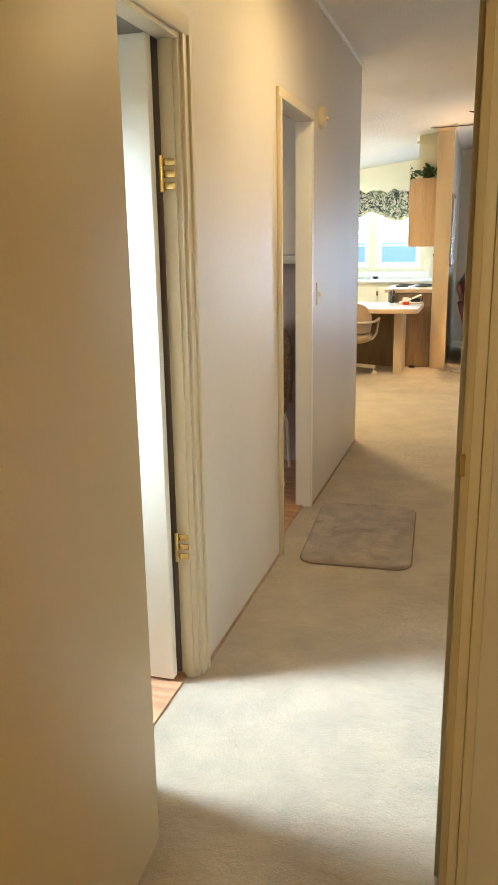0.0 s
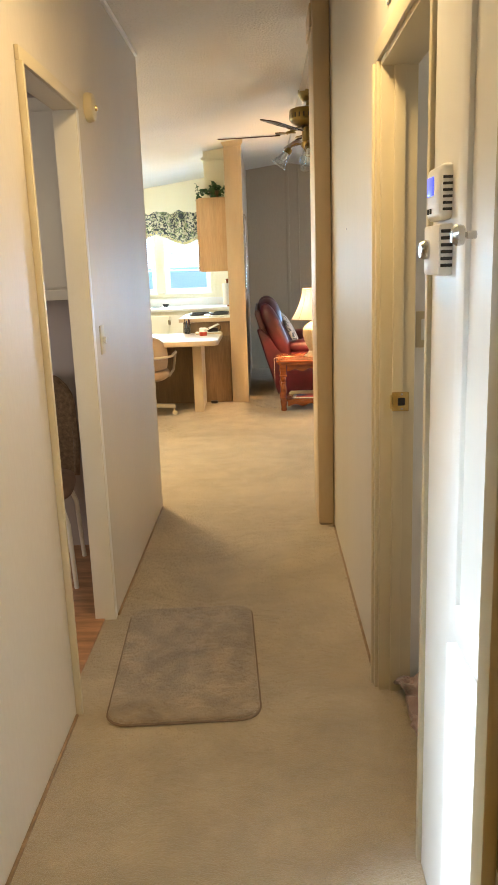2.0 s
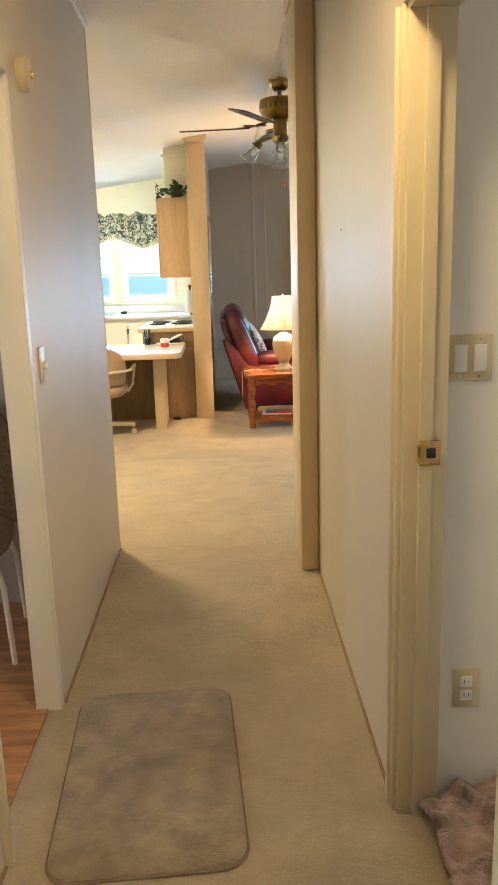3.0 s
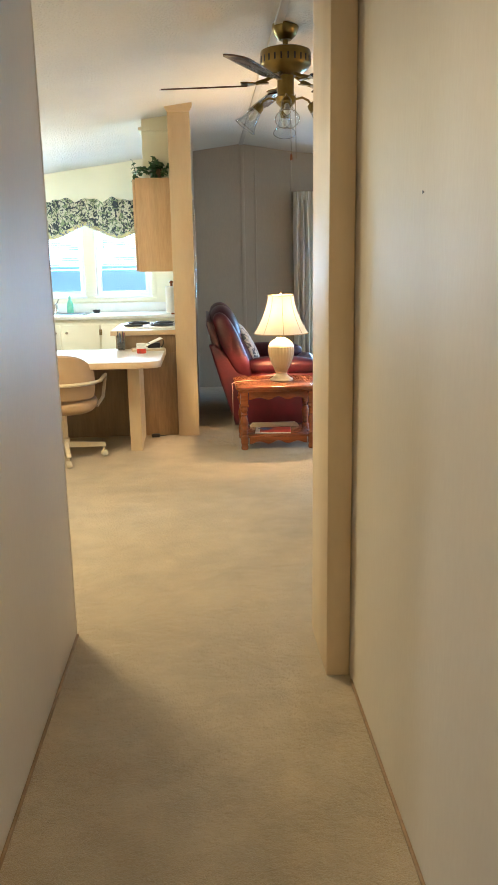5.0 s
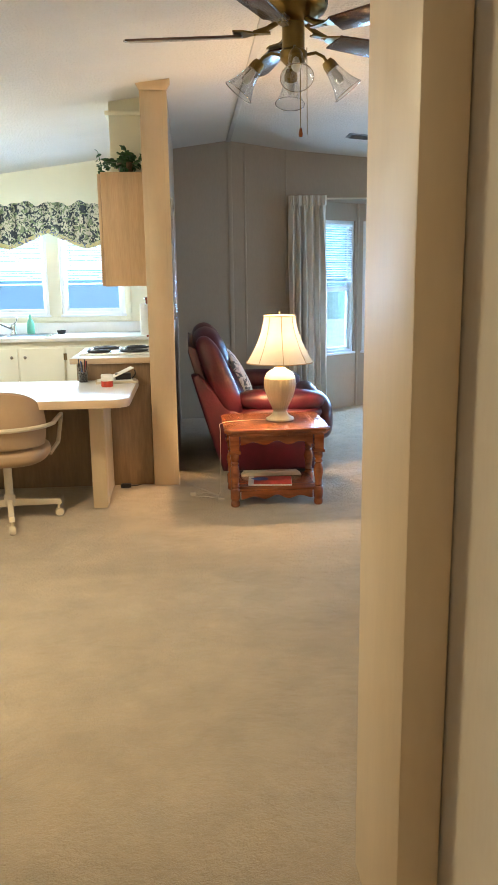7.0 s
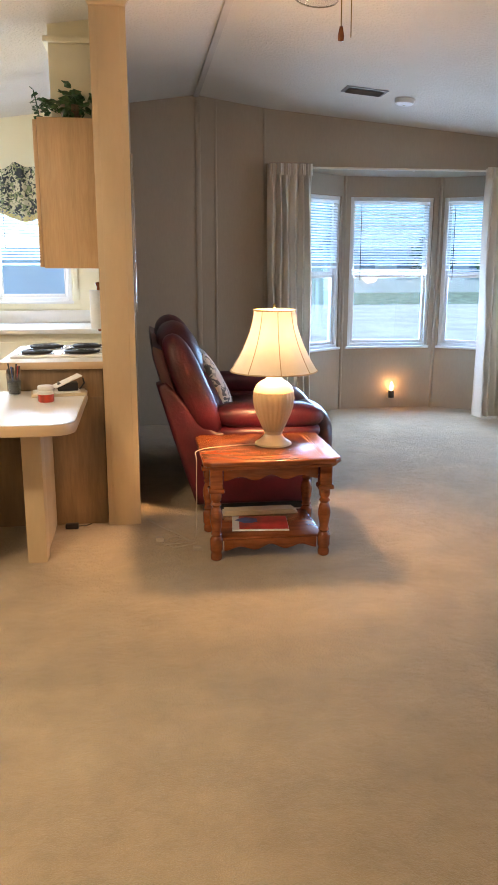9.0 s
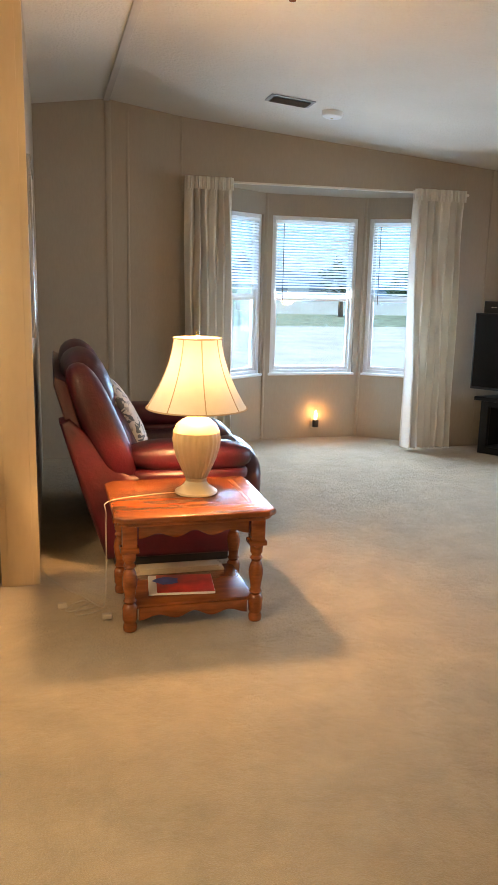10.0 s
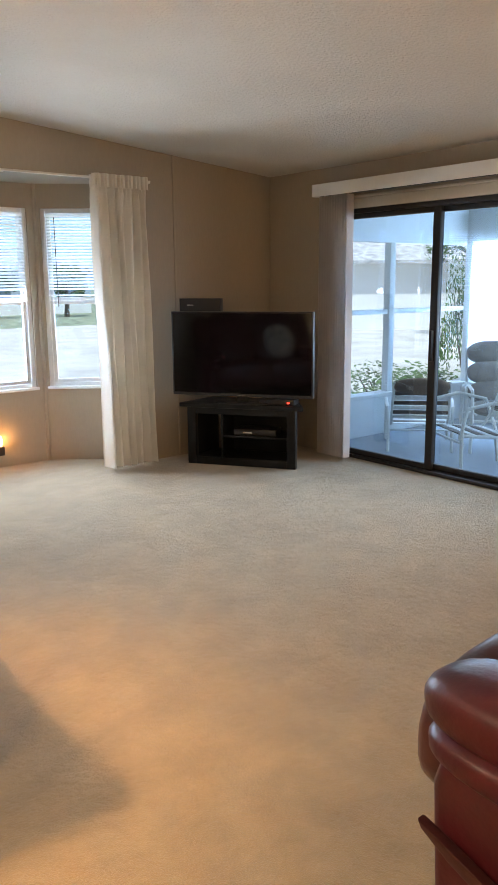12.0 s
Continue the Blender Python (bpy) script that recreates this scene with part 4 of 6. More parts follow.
def recliner(name, m, width, seats, label, lever=False):
    """A padded leather recliner, facing local +x, its arms at both ends of y."""
    t = thing(name, m, label, "recliner")
    h = width / 2
    for s in (-1, 1):
        y0, y1 = sorted((s * h, s * (h - 0.20)))
        bm = bmesh.new()
        add_prism(bm, [(0.18, 0.05), (0.84, 0.05), (0.86, 0.40), (0.84, 0.47), (0.30, 0.50), (0.02, 0.80), (-0.03, 0.78), (0.06, 0.45)], y0 + 0.012, y1 - 0.012, "y", r=0.03, seg=3)
        part("side_panel", bm, M_LEATHER, t)
        bm = bmesh.new()
        add_pillow(bm, (0.63, 0.25, 0.15), pose(0.605, s * (h - 0.11), 0.578, 0, 1.5), 0.6, 14, 3.0)
        part("arm_pad", bm, M_LEATHER, t)
        bm = bmesh.new()
        add_pillow(bm, (0.60, 0.26, 0.10), pose(0.60, s * (h - 0.11), 0.485), 0.5, 14, 3.2)
        part("lower_arm_pad", bm, M_LEATHER, t)
        bm = bmesh.new()
        add_pillow(bm, (0.18, 0.22, 0.60), pose(0.170, s * (h - 0.10), 0.755, 0, -22), 0.5, 14, 3.1)
        part("wing", bm, M_LEATHER, t)
    ys = [(-h + 0.18 + (width - 0.36) * (k + 0.5) / seats, (width - 0.36) / seats) for k in range(seats)]
    for k, (y, w) in enumerate(ys):
        lean = -22
        bm = bmesh.new()
        add_pillow(bm, (0.66, w, 0.20), pose(0.56, y, 0.40, 0, -4), 0.8, 14, 3.4)
        part("seat", bm, M_DARKSHADELEATHER, t)
        bm = bmesh.new()
        add_pillow(bm, (0.22, w + 0.06, 0.40), pose(0.24, y, 0.66, 0, lean), 0.9, 14, 3.0)
        part("lumbar_cushion", bm, M_LEATHER, t)
        bm = bmesh.new()
        add_pillow(bm, (0.24, w + 0.10, 0.36), pose(0.125, y, 0.905, 0, lean + 2), 0.9, 14, 2.8)
        part("head_cushion", bm, M_LEATHER, t)
        bm = bmesh.new()
        add_pillow(bm, (0.18, w + 0.16, 0.32), pose(0.925, y, 0.40), 0.6, 14, 3.0)
        part("footrest", bm, M_DARKSHADELEATHER, t)
    bm = bmesh.new()
    add_prism(bm, [(0.19, 0.08), (0.24, 0.08), (0.01, 0.98), (-0.045, 1.01), (-0.05, 0.96)], -h + 0.04, h - 0.04, "y", r=0.012)
    part("back_panel", bm, M_DARKSHADELEATHER, t)
    bm = bmesh.new()
    add_box(bm, (0.22, -h + 0.05, 0.0), (0.80, h - 0.05, 0.09), 0.01)
    part("base", bm, M_BLACK, t)
    if lever:
        bm = bmesh.new()
        add_prism(bm, [(0.58, 0.24), (0.82, 0.315), (0.86, 0.325), (0.85, 0.308), (0.78, 0.27), (0.60, 0.205)], h - 0.006, h + 0.022, "y", r=0.006)
        part("recline_lever", bm, M_DARKSHADELEATHER, t)
    return t


recliner("reclining_loveseat", pose(0.0, 10.84, 0.0) @ Matrix.Diagonal((1, 1, 0.945, 1)), 1.46, 2, "glossy red leather reclining loveseat beside the end table")
recliner("recliner", pose(1.725, 7.375, 0.0, 0, 0, 90) @ Matrix.Diagonal((1, 1, 0.985, 1)), 0.94, 1, "dark red leather recliner facing the television", True)
t = thing("throw_pillow", pose(0.40, 10.54, 0.53, 0, -28), "grey floral throw pillow leaning in the loveseat", "pillow")
bm = bmesh.new()
add_pillow(bm, (0.13, 0.40, 0.38), pose(0, 0, 0.19), 0.8, 14, 2.6)
part("cushion", bm, M_PILLOW, t)

# end table
TX, TY = 0.485, 9.625
t = thing("end_table", pose(TX, TY, 0.0), "honey cherry end table with turned legs and shelf", "end table")
bm = bmesh.new()
W, D = 0.325, 0.295
top = [(-W + 0.035, -D), (W - 0.035, -D), (W, -D + 0.035), (W, D - 0.035), (W - 0.035, D), (-W + 0.035, D), (-W, D - 0.035), (-W, -D + 0.035)]
add_prism(bm, top, 0.478, 0.505, r=0.008, seg=3)
part("tabletop", bm, M_CHERRY, t)
bm = bmesh.new()
add_prism(bm, [(x * 0.95, y * 0.95) for x, y in top], 0.462, 0.4785, r=0.004)
part("moulding", bm, M_CHERRY, t)
for k in range(2):
    boxpart("inlay_line", (0.235 + k * 0.018, -0.22, 0.5046), (0.238 + k * 0.018, 0.22, 0.5056), M_BASEPANEL, t, 0)


def scallop(w, z0, z1, n=40):
    pts = [(-w, z1), (w, z1)]
    for k in range(n + 1):
        u = 1 - 2 * k / n
        a = abs(u)
        pts.append((u * w, z0 + 0.026 * (0.5 + 0.5 * math.cos(a * 9.4)) * (1 - 0.4 * a)))
    return pts


for sy in (-1, 1):
    bm = bmesh.new()
    add_prism(bm, scallop(0.225, 0.392, 0.463), sy * 0.205 - 0.009, sy * 0.205 + 0.009, "y", r=0.002)
    part("apron", bm, M_CHERRY, t)
    bm = bmesh.new()
    add_prism(bm, scallop(0.225, 0.045, 0.098), sy * 0.205 - 0.009, sy * 0.205 + 0.009, "y", r=0.002)
    part("lower_apron", bm, M_CHERRY, t)
for sx in (-1, 1):
    bm = bmesh.new()
    add_prism(bm, scallop(0.165, 0.392, 0.463), sx * 0.262 - 0.009, sx * 0.262 + 0.009, "x", r=0.002)
    part("apron", bm, M_CHERRY, t)
boxpart("shelf", (-0.255, -0.20, 0.090), (0.255, 0.20, 0.108), M_CHERRY, t, 0.004)
turned = [(0.020, 0.0), (0.027, 0.006), (0.029, 0.025), (0.024, 0.04), (0.030, 0.052), (0.031, 0.105), (0.026, 0.115), (0.020, 0.122), (0.027, 0.132), (0.021, 0.145), (0.024, 0.170), (0.030, 0.205), (0.031, 0.225), (0.025, 0.252), (0.018, 0.268), (0.027, 0.280), (0.018, 0.292), (0.026, 0.306), (0.027, 0.330), (0.022, 0.342)]
for sx in (-1, 1):
    for sy in (-1, 1):
        bm = bmesh.new()
        add_lathe(bm, turned, pose(sx * 0.262, sy * 0.205, 0), 18)
        add_box(bm, (sx * 0.262 - 0.029, sy * 0.205 - 0.029, 0.36), (sx * 0.262 + 0.029, sy * 0.205 + 0.029, 0.463), 0.003)
        add_box(bm, (sx * 0.262 - 0.037, sy * 0.205 - 0.037, 0.340), (sx * 0.262 + 0.037, sy * 0.205 + 0.037, 0.361), 0.005)
        part("leg", bm, M_CHERRY, t)
t = thing("magazine", pose(TX - 0.02, TY - 0.03, 0.108, 0, 0, -6), "red-covered magazine lying on the table shelf", "magazine")
boxpart("page_block", (-0.145, -0.10, 0.0), (0.135, 0.105, 0.008), M_PAPER, t, 0.001)
boxpart("cover", (-0.110, -0.095, 0.0085), (0.133, 0.103, 0.0100), M_REDCOVER, t, 0.0003)
bm = bmesh.new()
add_prism(bm, [(-0.07 + 0.05 * math.cos(a * 0.524) + 0.012 * math.sin(a * 1.9), 0.035 + 0.045 * math.sin(a * 0.524)) for a in range(12)], 0.0102, 0.0106)
part("picture", bm, M_BLUECOVER, t)
t = thing("paper_stack", pose(TX, TY + 0.155, 0.108), "flat stack of tan folders on the table shelf", "papers")
for k in range(3):
    boxpart("paper", (-0.20 + 0.008 * k, -0.035, k * 0.009), (0.20 - 0.012 * k, 0.035, k * 0.009 + 0.008), M_CHAIRMETAL, t, 0.001)

# table lamp
LX, LY = 0.535, 9.66
t = thing("table_lamp", pose(LX, LY, 0.505), "cream fluted ceramic lamp with a lit bell shade", "lamp")
urn = [(0.085, 0.0), (0.092, 0.004), (0.090, 0.012), (0.072, 0.022), (0.055, 0.035), (0.044, 0.055), (0.048, 0.070), (0.066, 0.110), (0.086, 0.155), (0.099, 0.200), (0.104, 0.235), (0.100, 0.270), (0.086, 0.300), (0.062, 0.320), (0.040, 0.330), (0.036, 0.338), (0.0, 0.338)]
bm = bmesh.new()
add_lathe(bm, urn[:7], None, 48)
part("foot", bm, M_CERAMIC, t)
bm = bmesh.new()
add_lathe(bm, urn[6:12], None, 96, 24, 0.05)
add_lathe(bm, urn[11:], None, 48)
part("urn", bm, M_CERAMIC, t, angle=70)
# Socket cup flared wider, as an addition, to keep bulb light off the urn.
bm = bmesh.new()
add_lathe(bm, [(0.012, 0.336), (0.012, 0.40), (0.030, 0.415), (0.036, 0.435), (0.034, 0.44), (0.0, 0.44)], None, 14)
part("socket", bm, M_BRASS, t)
bm = bmesh.new()
add_lathe(bm, [(0.012, 0.44), (0.026, 0.475), (0.028, 0.495), (0.020, 0.518), (0.0, 0.525)], None, 14)
part("bulb", bm, M_BULB, t)
bell = []
for k in range(17):
    v = k / 16
    bell.append((0.100 + 0.113 * (1 - v) ** 1.75 + 0.012 * v * (1 - v), 0.372 + 0.292 * v))
bm = bmesh.new()
t2 = bmesh.new()
rings = []
for r, z in bell:
    rings.append([t2.verts.new(((r * (1 - 0.012 * (0.5 + 0.5 * math.cos(8 * a)))) * math.cos(a), (r * (1 - 0.012 * (0.5 + 0.5 * math.cos(8 * a)))) * math.sin(a), z)) for a in [2 * math.pi * k / 96 for k in range(96)]])
for a, b in zip(rings, rings[1:]):
    for k in range(96):
        t2.faces.new((a[k], a[(k + 1) % 96], b[(k + 1) % 96], b[k]))
join(bm, t2)
sh = part("shade", bm, M_SHADE, t, "glowing cream bell shade", angle=80)
for k in range(8):
    a = math.pi * k / 4
    bm = bmesh.new()
    add_tube(bm, [(r * 0.99 * math.cos(a), r * 0.99 * math.sin(a), z) for r, z in bell], 0.0022, 5)
    part("seam", bm, M_SHADEEDGE, sh)
for (r, z), rr in ((bell[0], 0.0035), (bell[-1], 0.0035)):
    bm = bmesh.new()
    add_tube(bm, [(r * math.cos(2 * math.pi * k / 48), r * math.sin(2 * math.pi * k / 48), z) for k in range(48)], rr, 6, closed=True)
    part("trim_ring", bm, M_SHADEEDGE, sh)
bm = bmesh.new()
add_lathe(bm, [(0.002, 0.525), (0.002, 0.67), (0.008, 0.675), (0.007, 0.69), (0.0, 0.698)], None, 10)
part("finial", bm, M_BRASS, t)
rng = random.Random(5)
cord = [(LX - 0.08, LY, 0.509), (LX - 0.20, LY - 0.02, 0.510), (TX - W - 0.006, TY - 0.06, 0.509), (TX - W - 0.018, TY - 0.08, 0.45), (TX - W - 0.02, TY - 0.05, 0.20), (TX - W - 0.03, TY + 0.02, 0.02), (0.05, 9.80, 0.008), (-0.02, 9.90, 0.008), (-0.10, 10.06, 0.008), (-0.22 + 0.09, 10.20, 0.008)]
t = thing("lamp_cord", pose(0, 0, 0), "white lamp cord trailing over the table edge", "cord")
bm = bmesh.new()
fine = []
for i in range(len(cord) - 1):
    p0, p1, p2, p3 = (Vector(cord[max(0, min(len(cord) - 1, i + k))]) for k in (-1, 0, 1, 2))
    for s in range(8):
        u = s / 8
        fine.append(0.5 * ((2 * p1) + (p2 - p0) * u + (2 * p0 - 5 * p1 + 4 * p2 - p3) * u * u + (3 * p1 - p0 - 3 * p2 + p3) * u ** 3))
add_tube(bm, [(p.x, p.y, max(p.z, 0.006)) for p in fine], 0.0024, 6)
part("wire", bm, M_CORD, t)
t = thing("extension_cord", pose(0.06, 9.66, 0.0), "tangled pale extension cord on the carpet", "cord")
bm = bmesh.new()
add_tube(bm, [(0.055 * math.cos(k * 0.5) + 0.012 * k * 0.25 - 0.05, 0.045 * math.sin(k * 0.5 + 0.6) - 0.006 * k * 0.5 + 0.05, 0.006 + 0.004 * math.sin(k * 0.9)) for k in range(26)], 0.0028, 6)
part("wire", bm, M_CORD, t)
boxpart("plug", (-0.12, 0.03, 0.002), (-0.08, 0.055, 0.026), M_CORD, t, 0.005)
boxpart("plug", (0.06, -0.12, 0.002), (0.10, -0.09, 0.024), M_CORD, t, 0.005)

# ceiling fan
FX, FY = RIDGE + 0.042, 8.23
t = thing("ceiling_fan", pose(FX, FY, -0.165) @ Matrix.Diagonal((1.108, 1.108, 1.108, 1)), "antique brass ceiling fan with four glass tulip shades", "ceiling fan")
bm = bmesh.new()
add_lathe(bm, [(0.066, 2.586), (0.068, 2.566), (0.052, 2.530), (0.032, 2.512), (0.0, 2.512)], None, 28)
part("canopy", bm, M_ABRASS, t)
bm = bmesh.new()
add_lathe(bm, [(0.013, 2.46), (0.013, 2.53)], None, 12)
part("downrod", bm, M_ABRASS, t)
bm = bmesh.new()
add_lathe(bm, [(0.0, 2.488), (0.022, 2.486), (0.026, 2.472), (0.105, 2.468), (0.124, 2.460), (0.128, 2.450), (0.128, 2.395), (0.118, 2.380), (0.085, 2.360), (0.050, 2.345), (0.0, 2.345)], None, 40)
mo = part("motor_housing", bm, M_ABRASS, t)
for k in range(24):
    a = 2 * math.pi * k / 24
    boxpart("vent_slot", (0.1275, -0.004, 2.40), (0.1295, 0.004, 2.43), M_BLACK, mo, 0, m=pose(0, 0, 0, 0, 0, math.degrees(a)))
bm = bmesh.new()
add_lathe(bm, [(0.0, 2.345), (0.043, 2.345), (0.043, 2.255), (0.052, 2.245), (0.050, 2.220), (0.030, 2.200), (0.012, 2.190), (0.0, 2.188)], None, 28)
part("switch_housing", bm, M_ABRASS, t)
for k in range(5):
    a = 99 + 72 * k
    mm = pose(0, 0, 0, 0, 0, a)
    bm = bmesh.new()
    add_prism(bm, [(0.085, -0.012), (0.15, -0.016), (0.19, -0.042), (0.225, -0.045), (0.225, 0.045), (0.19, 0.042), (0.15, 0.016), (0.085, 0.012)], 2.312, 2.318, m=mm)
    add_tube(bm, [mm @ Vector((0.06, 0, 2.350)), mm @ Vector((0.10, 0, 2.330)), mm @ Vector((0.15, 0, 2.316))], 0.010, 8)
    part("blade_iron", bm, M_ABRASS, t)
    bm = bmesh.new()
    outline = [(0.19, -0.048), (0.45, -0.062), (0.60, -0.064), (0.632, -0.050), (0.645, -0.020), (0.645, 0.020), (0.632, 0.050), (0.60, 0.064), (0.45, 0.062), (0.19, 0.048)]
    add_prism(bm, outline, -0.004, 0.004, r=0.002, m=mm @ pose(0, 0, 2.306, -12))
    part("blade", bm, M_BLADE, t)
for k in range(4):
    a = 90 * k - 4
    mm = pose(0, 0, 0, 0, 0, a)
    bm = bmesh.new()
    add_tube(bm, [mm @ Vector(p) for p in ((0.045, 0, 2.235), (0.085, 0, 2.243), (0.115, 0, 2.228), (0.130, 0, 2.205))], 0.006, 8)
    add_lathe(bm, [(0.0, 0.012), (0.020, 0.010), (0.026, -0.006), (0.027, -0.028)], mm @ pose(0.132, 0, 2.205, 0, -38), 18)
    arm = part("light_arm", bm, M_ABRASS, t)
    bm = bmesh.new()
    add_lathe(bm, [(0.026, -0.012), (0.029, -0.035), (0.036, -0.065), (0.043, -0.090), (0.053, -0.112), (0.060, -0.125), (0.058, -0.125), (0.051, -0.111), (0.041, -0.089), (0.034, -0.065), (0.027, -0.035), (0.024, -0.012)], mm @ pose(0.132, 0, 2.205, 0, -38), 28)
    g = part("glass_shade", bm, M_CLEARGLASS, arm, "clear bell glass shade")
    bm = bmesh.new()
    add_tube(bm, [mm @ pose(0.132, 0, 2.205, 0, -38) @ Vector((0.0595 * math.cos(q * 0.2618), 0.0595 * math.sin(q * 0.2618), -0.125)) for q in range(24)], 0.002, 5, closed=True)
    part("glass_rim", bm, M_STEEL, arm)
    bm = bmesh.new()
    add_lathe(bm, [(0.010, -0.02), (0.014, -0.045), (0.018, -0.065), (0.010, -0.085), (0.0, -0.088)], mm @ pose(0.132, 0, 2.205, 0, -38), 14)
    part("bulb", bm, M_PLASTIC, arm, "unlit frosted bulb")
for x, z in ((0.02, 1.935), (0.045, 1.925)):
    bm = bmesh.new()
    add_tube(bm, [(x, -0.045, 2.25), (x + 0.002, -0.046, z + 0.02)], 0.0016, 5)
    ch = part("pull_chain", bm, M_ABRASS, t)
    if x < 0.03:
        bm = bmesh.new()
        add_lathe(bm, [(0.0, 0.035), (0.004, 0.033), (0.008, 0.012), (0.007, 0.002), (0.0, 0.0)], pose(x + 0.002, -0.046, z), 12)
        part("pull_knob", bm, M_CHERRY, ch, "small wooden pull")

# ceiling vent and smoke alarm
sl = math.degrees(math.atan2(ceiling_at(2.4) - ceiling_at(1.0), 1.4))
t = thing("ceiling_vent", pose(1.50, 11.62, ceiling_at(1.50), 0, -sl), "grey louvred ceiling vent", "vent")
boxpart("frame", (-0.15, -0.09, -0.008), (0.15, 0.09, -0.0005), M_VENT, t, 0.003)
boxpart("backing", (-0.125, -0.068, -0.0095), (0.125, 0.068, -0.0085), M_BLACK, t, 0)
for k in range(7):
    boxpart("slat", (-0.125, -0.006, -0.001), (0.125, 0.006, 0.001), M_VENT, t, 0, m=pose(0, -0.057 + k * 0.019, -0.014, 35))
t = thing("smoke_alarm", pose(1.83, 11.72, ceiling_at(1.83), 0, -sl), "round cream smoke alarm on the ceiling", "smoke alarm")
bm = bmesh.new()
add_lathe(bm, [(0.072, 0.0), (0.072, -0.012), (0.066, -0.030), (0.050, -0.038), (0.0, -0.040)], None, 32)
part("body", bm, M_PLASTIC, t)
bm = bmesh.new()
add_lathe(bm, [(0.010, -0.040), (0.008, -0.043), (0.0, -0.043)], None, 12)
part("test_button", bm, M_ALMOND, t)

# night light in the bay
ot = outlet(pose(2.30, 13.18, 0.15), "beige wall outlet under the bay window")
t = thing("night_light", pose(2.30, 13.17, 0.13), "small plug-in night light glowing amber", "night light")
boxpart("body", (-0.026, -0.045, -0.028), (0.026, -0.002, 0.045), M_BLACK, t, 0.008)
bm = bmesh.new()
add_lathe(bm, [(0.008, 0.045), (0.011, 0.058), (0.016, 0.085), (0.012, 0.112), (0.004, 0.128), (0.0, 0.130)], pose(0, -0.024, 0), 16)
part("bulb", bm, M_BULB, t, "glowing amber bulb")

# television corner
ang = math.degrees(math.atan2(11.60 - 12.33, 3.98 - 3.50))
mid = Vector((3.745, 11.965, 0))
m = pose(mid.x, mid.y, 0, 0, 0, ang)
t = thing("tv_stand", m, "black wooden corner television stand with open shelves", "tv stand")
bm = bmesh.new()
add_prism(bm, [(-0.50, -0.01), (0.50, -0.01), (0.36, 0.36), (-0.36, 0.36)], 0.455, 0.490, r=0.006)
part("top", bm, M_BLACKWOOD, t)
for sx in (-1, 1):
    boxpart("post", (sx * 0.405 - 0.035, 0.0, 0.0), (sx * 0.405 + 0.035, 0.055, 0.456), M_BLACKWOOD, t, 0.004)
    bm = bmesh.new()
    add_prism(bm, [(sx * 0.44, 0.03), (sx * 0.42, 0.03), (sx * 0.30, 0.34), (sx * 0.32, 0.34)], 0.03, 0.456)
    part("side_panel", bm, M_BLACKWOOD, t)
boxpart("plinth", (-0.372, 0.004, 0.0), (0.372, 0.036, 0.06), M_BLACKWOOD, t, 0.003)
boxpart("rail", (-0.372, 0.004, 0.405), (0.372, 0.030, 0.4555), M_BLACKWOOD, t, 0.003)
bm = bmesh.new()
add_prism(bm, [(-0.40, 0.036), (0.40, 0.036), (0.31, 0.33), (-0.31, 0.33)], 0.045, 0.062)
part("shelf", bm, M_BLACKWOOD, t)
bm = bmesh.new()
add_prism(bm, [(-0.16, 0.06), (0.38, 0.06), (0.31, 0.33), (-0.16, 0.33)], 0.215, 0.232)
part("shelf", bm, M_BLACKWOOD, t)
boxpart("divider", (-0.175, 0.045, 0.06), (-0.16, 0.33, 0.456), M_BLACKWOOD, t, 0.002)
boxpart("back_panel", (-0.16, 0.325, 0.06), (0.33, 0.335, 0.456), M_BLACKWOOD, t, 0.001)
t = thing("television", m @ pose(0.005, 0.02, 0.490), "large black flat-screen television, switched off", "television")
boxpart("housing", (-0.565, -0.005, 0.058), (0.565, 0.045, 0.705), M_BLACK, t, 0.006)
boxpart("screen", (-0.552, -0.0072, 0.082), (0.552, -0.0045, 0.693), M_SCREEN, t, 0)
boxpart("badge", (-0.03, -0.0075, 0.064), (0.03, -0.0052, 0.070), M_STEEL, t, 0)
bm = bmesh.new()
add_lathe(bm, [(0.20, 0.0), (0.20, 0.008), (0.19, 0.014), (0.0, 0.016)], Matrix.Diagonal((1.25, 0.62, 1, 1)) @ pose(0, 0.12, 0), 32)
part("base", bm, M_BLACK, t)
boxpart("neck", (-0.045, 0.030, 0.010), (0.045, 0.075, 0.10), M_BLACK, t, 0.006)
t = thing("speaker_box", m @ pose(-0.32, 0.03, 1.1955), "flat black box with a light mark on top of the television", "electronics")
boxpart("body", (-0.165, -0.022, 0.0), (0.165, 0.055, 0.098), M_BLACK, t, 0.004)
boxpart("mark", (-0.10, -0.0235, 0.045), (-0.05, -0.0215, 0.050), M_PLASTIC, t, 0)
t = thing("set_top_box", m @ pose(0.28, 0.10, 0.490), "low black set-top box with a red light", "electronics")
boxpart("body", (-0.14, -0.07, 0.0), (0.14, 0.09, 0.042), M_BLACK, t, 0.004)
boxpart("indicator", (0.085, -0.0725, 0.014), (0.105, -0.0695, 0.024), M_LED, t, 0)
t = thing("media_player", m @ pose(0.10, 0.17, 0.232), "slim black media player on the shelf", "electronics")
boxpart("body", (-0.18, -0.09, 0.0), (0.16, 0.09, 0.050), M_BLACK, t, 0.004)
boxpart("display", (-0.10, -0.0915, 0.018), (-0.03, -0.0895, 0.028), M_STEEL, t, 0)

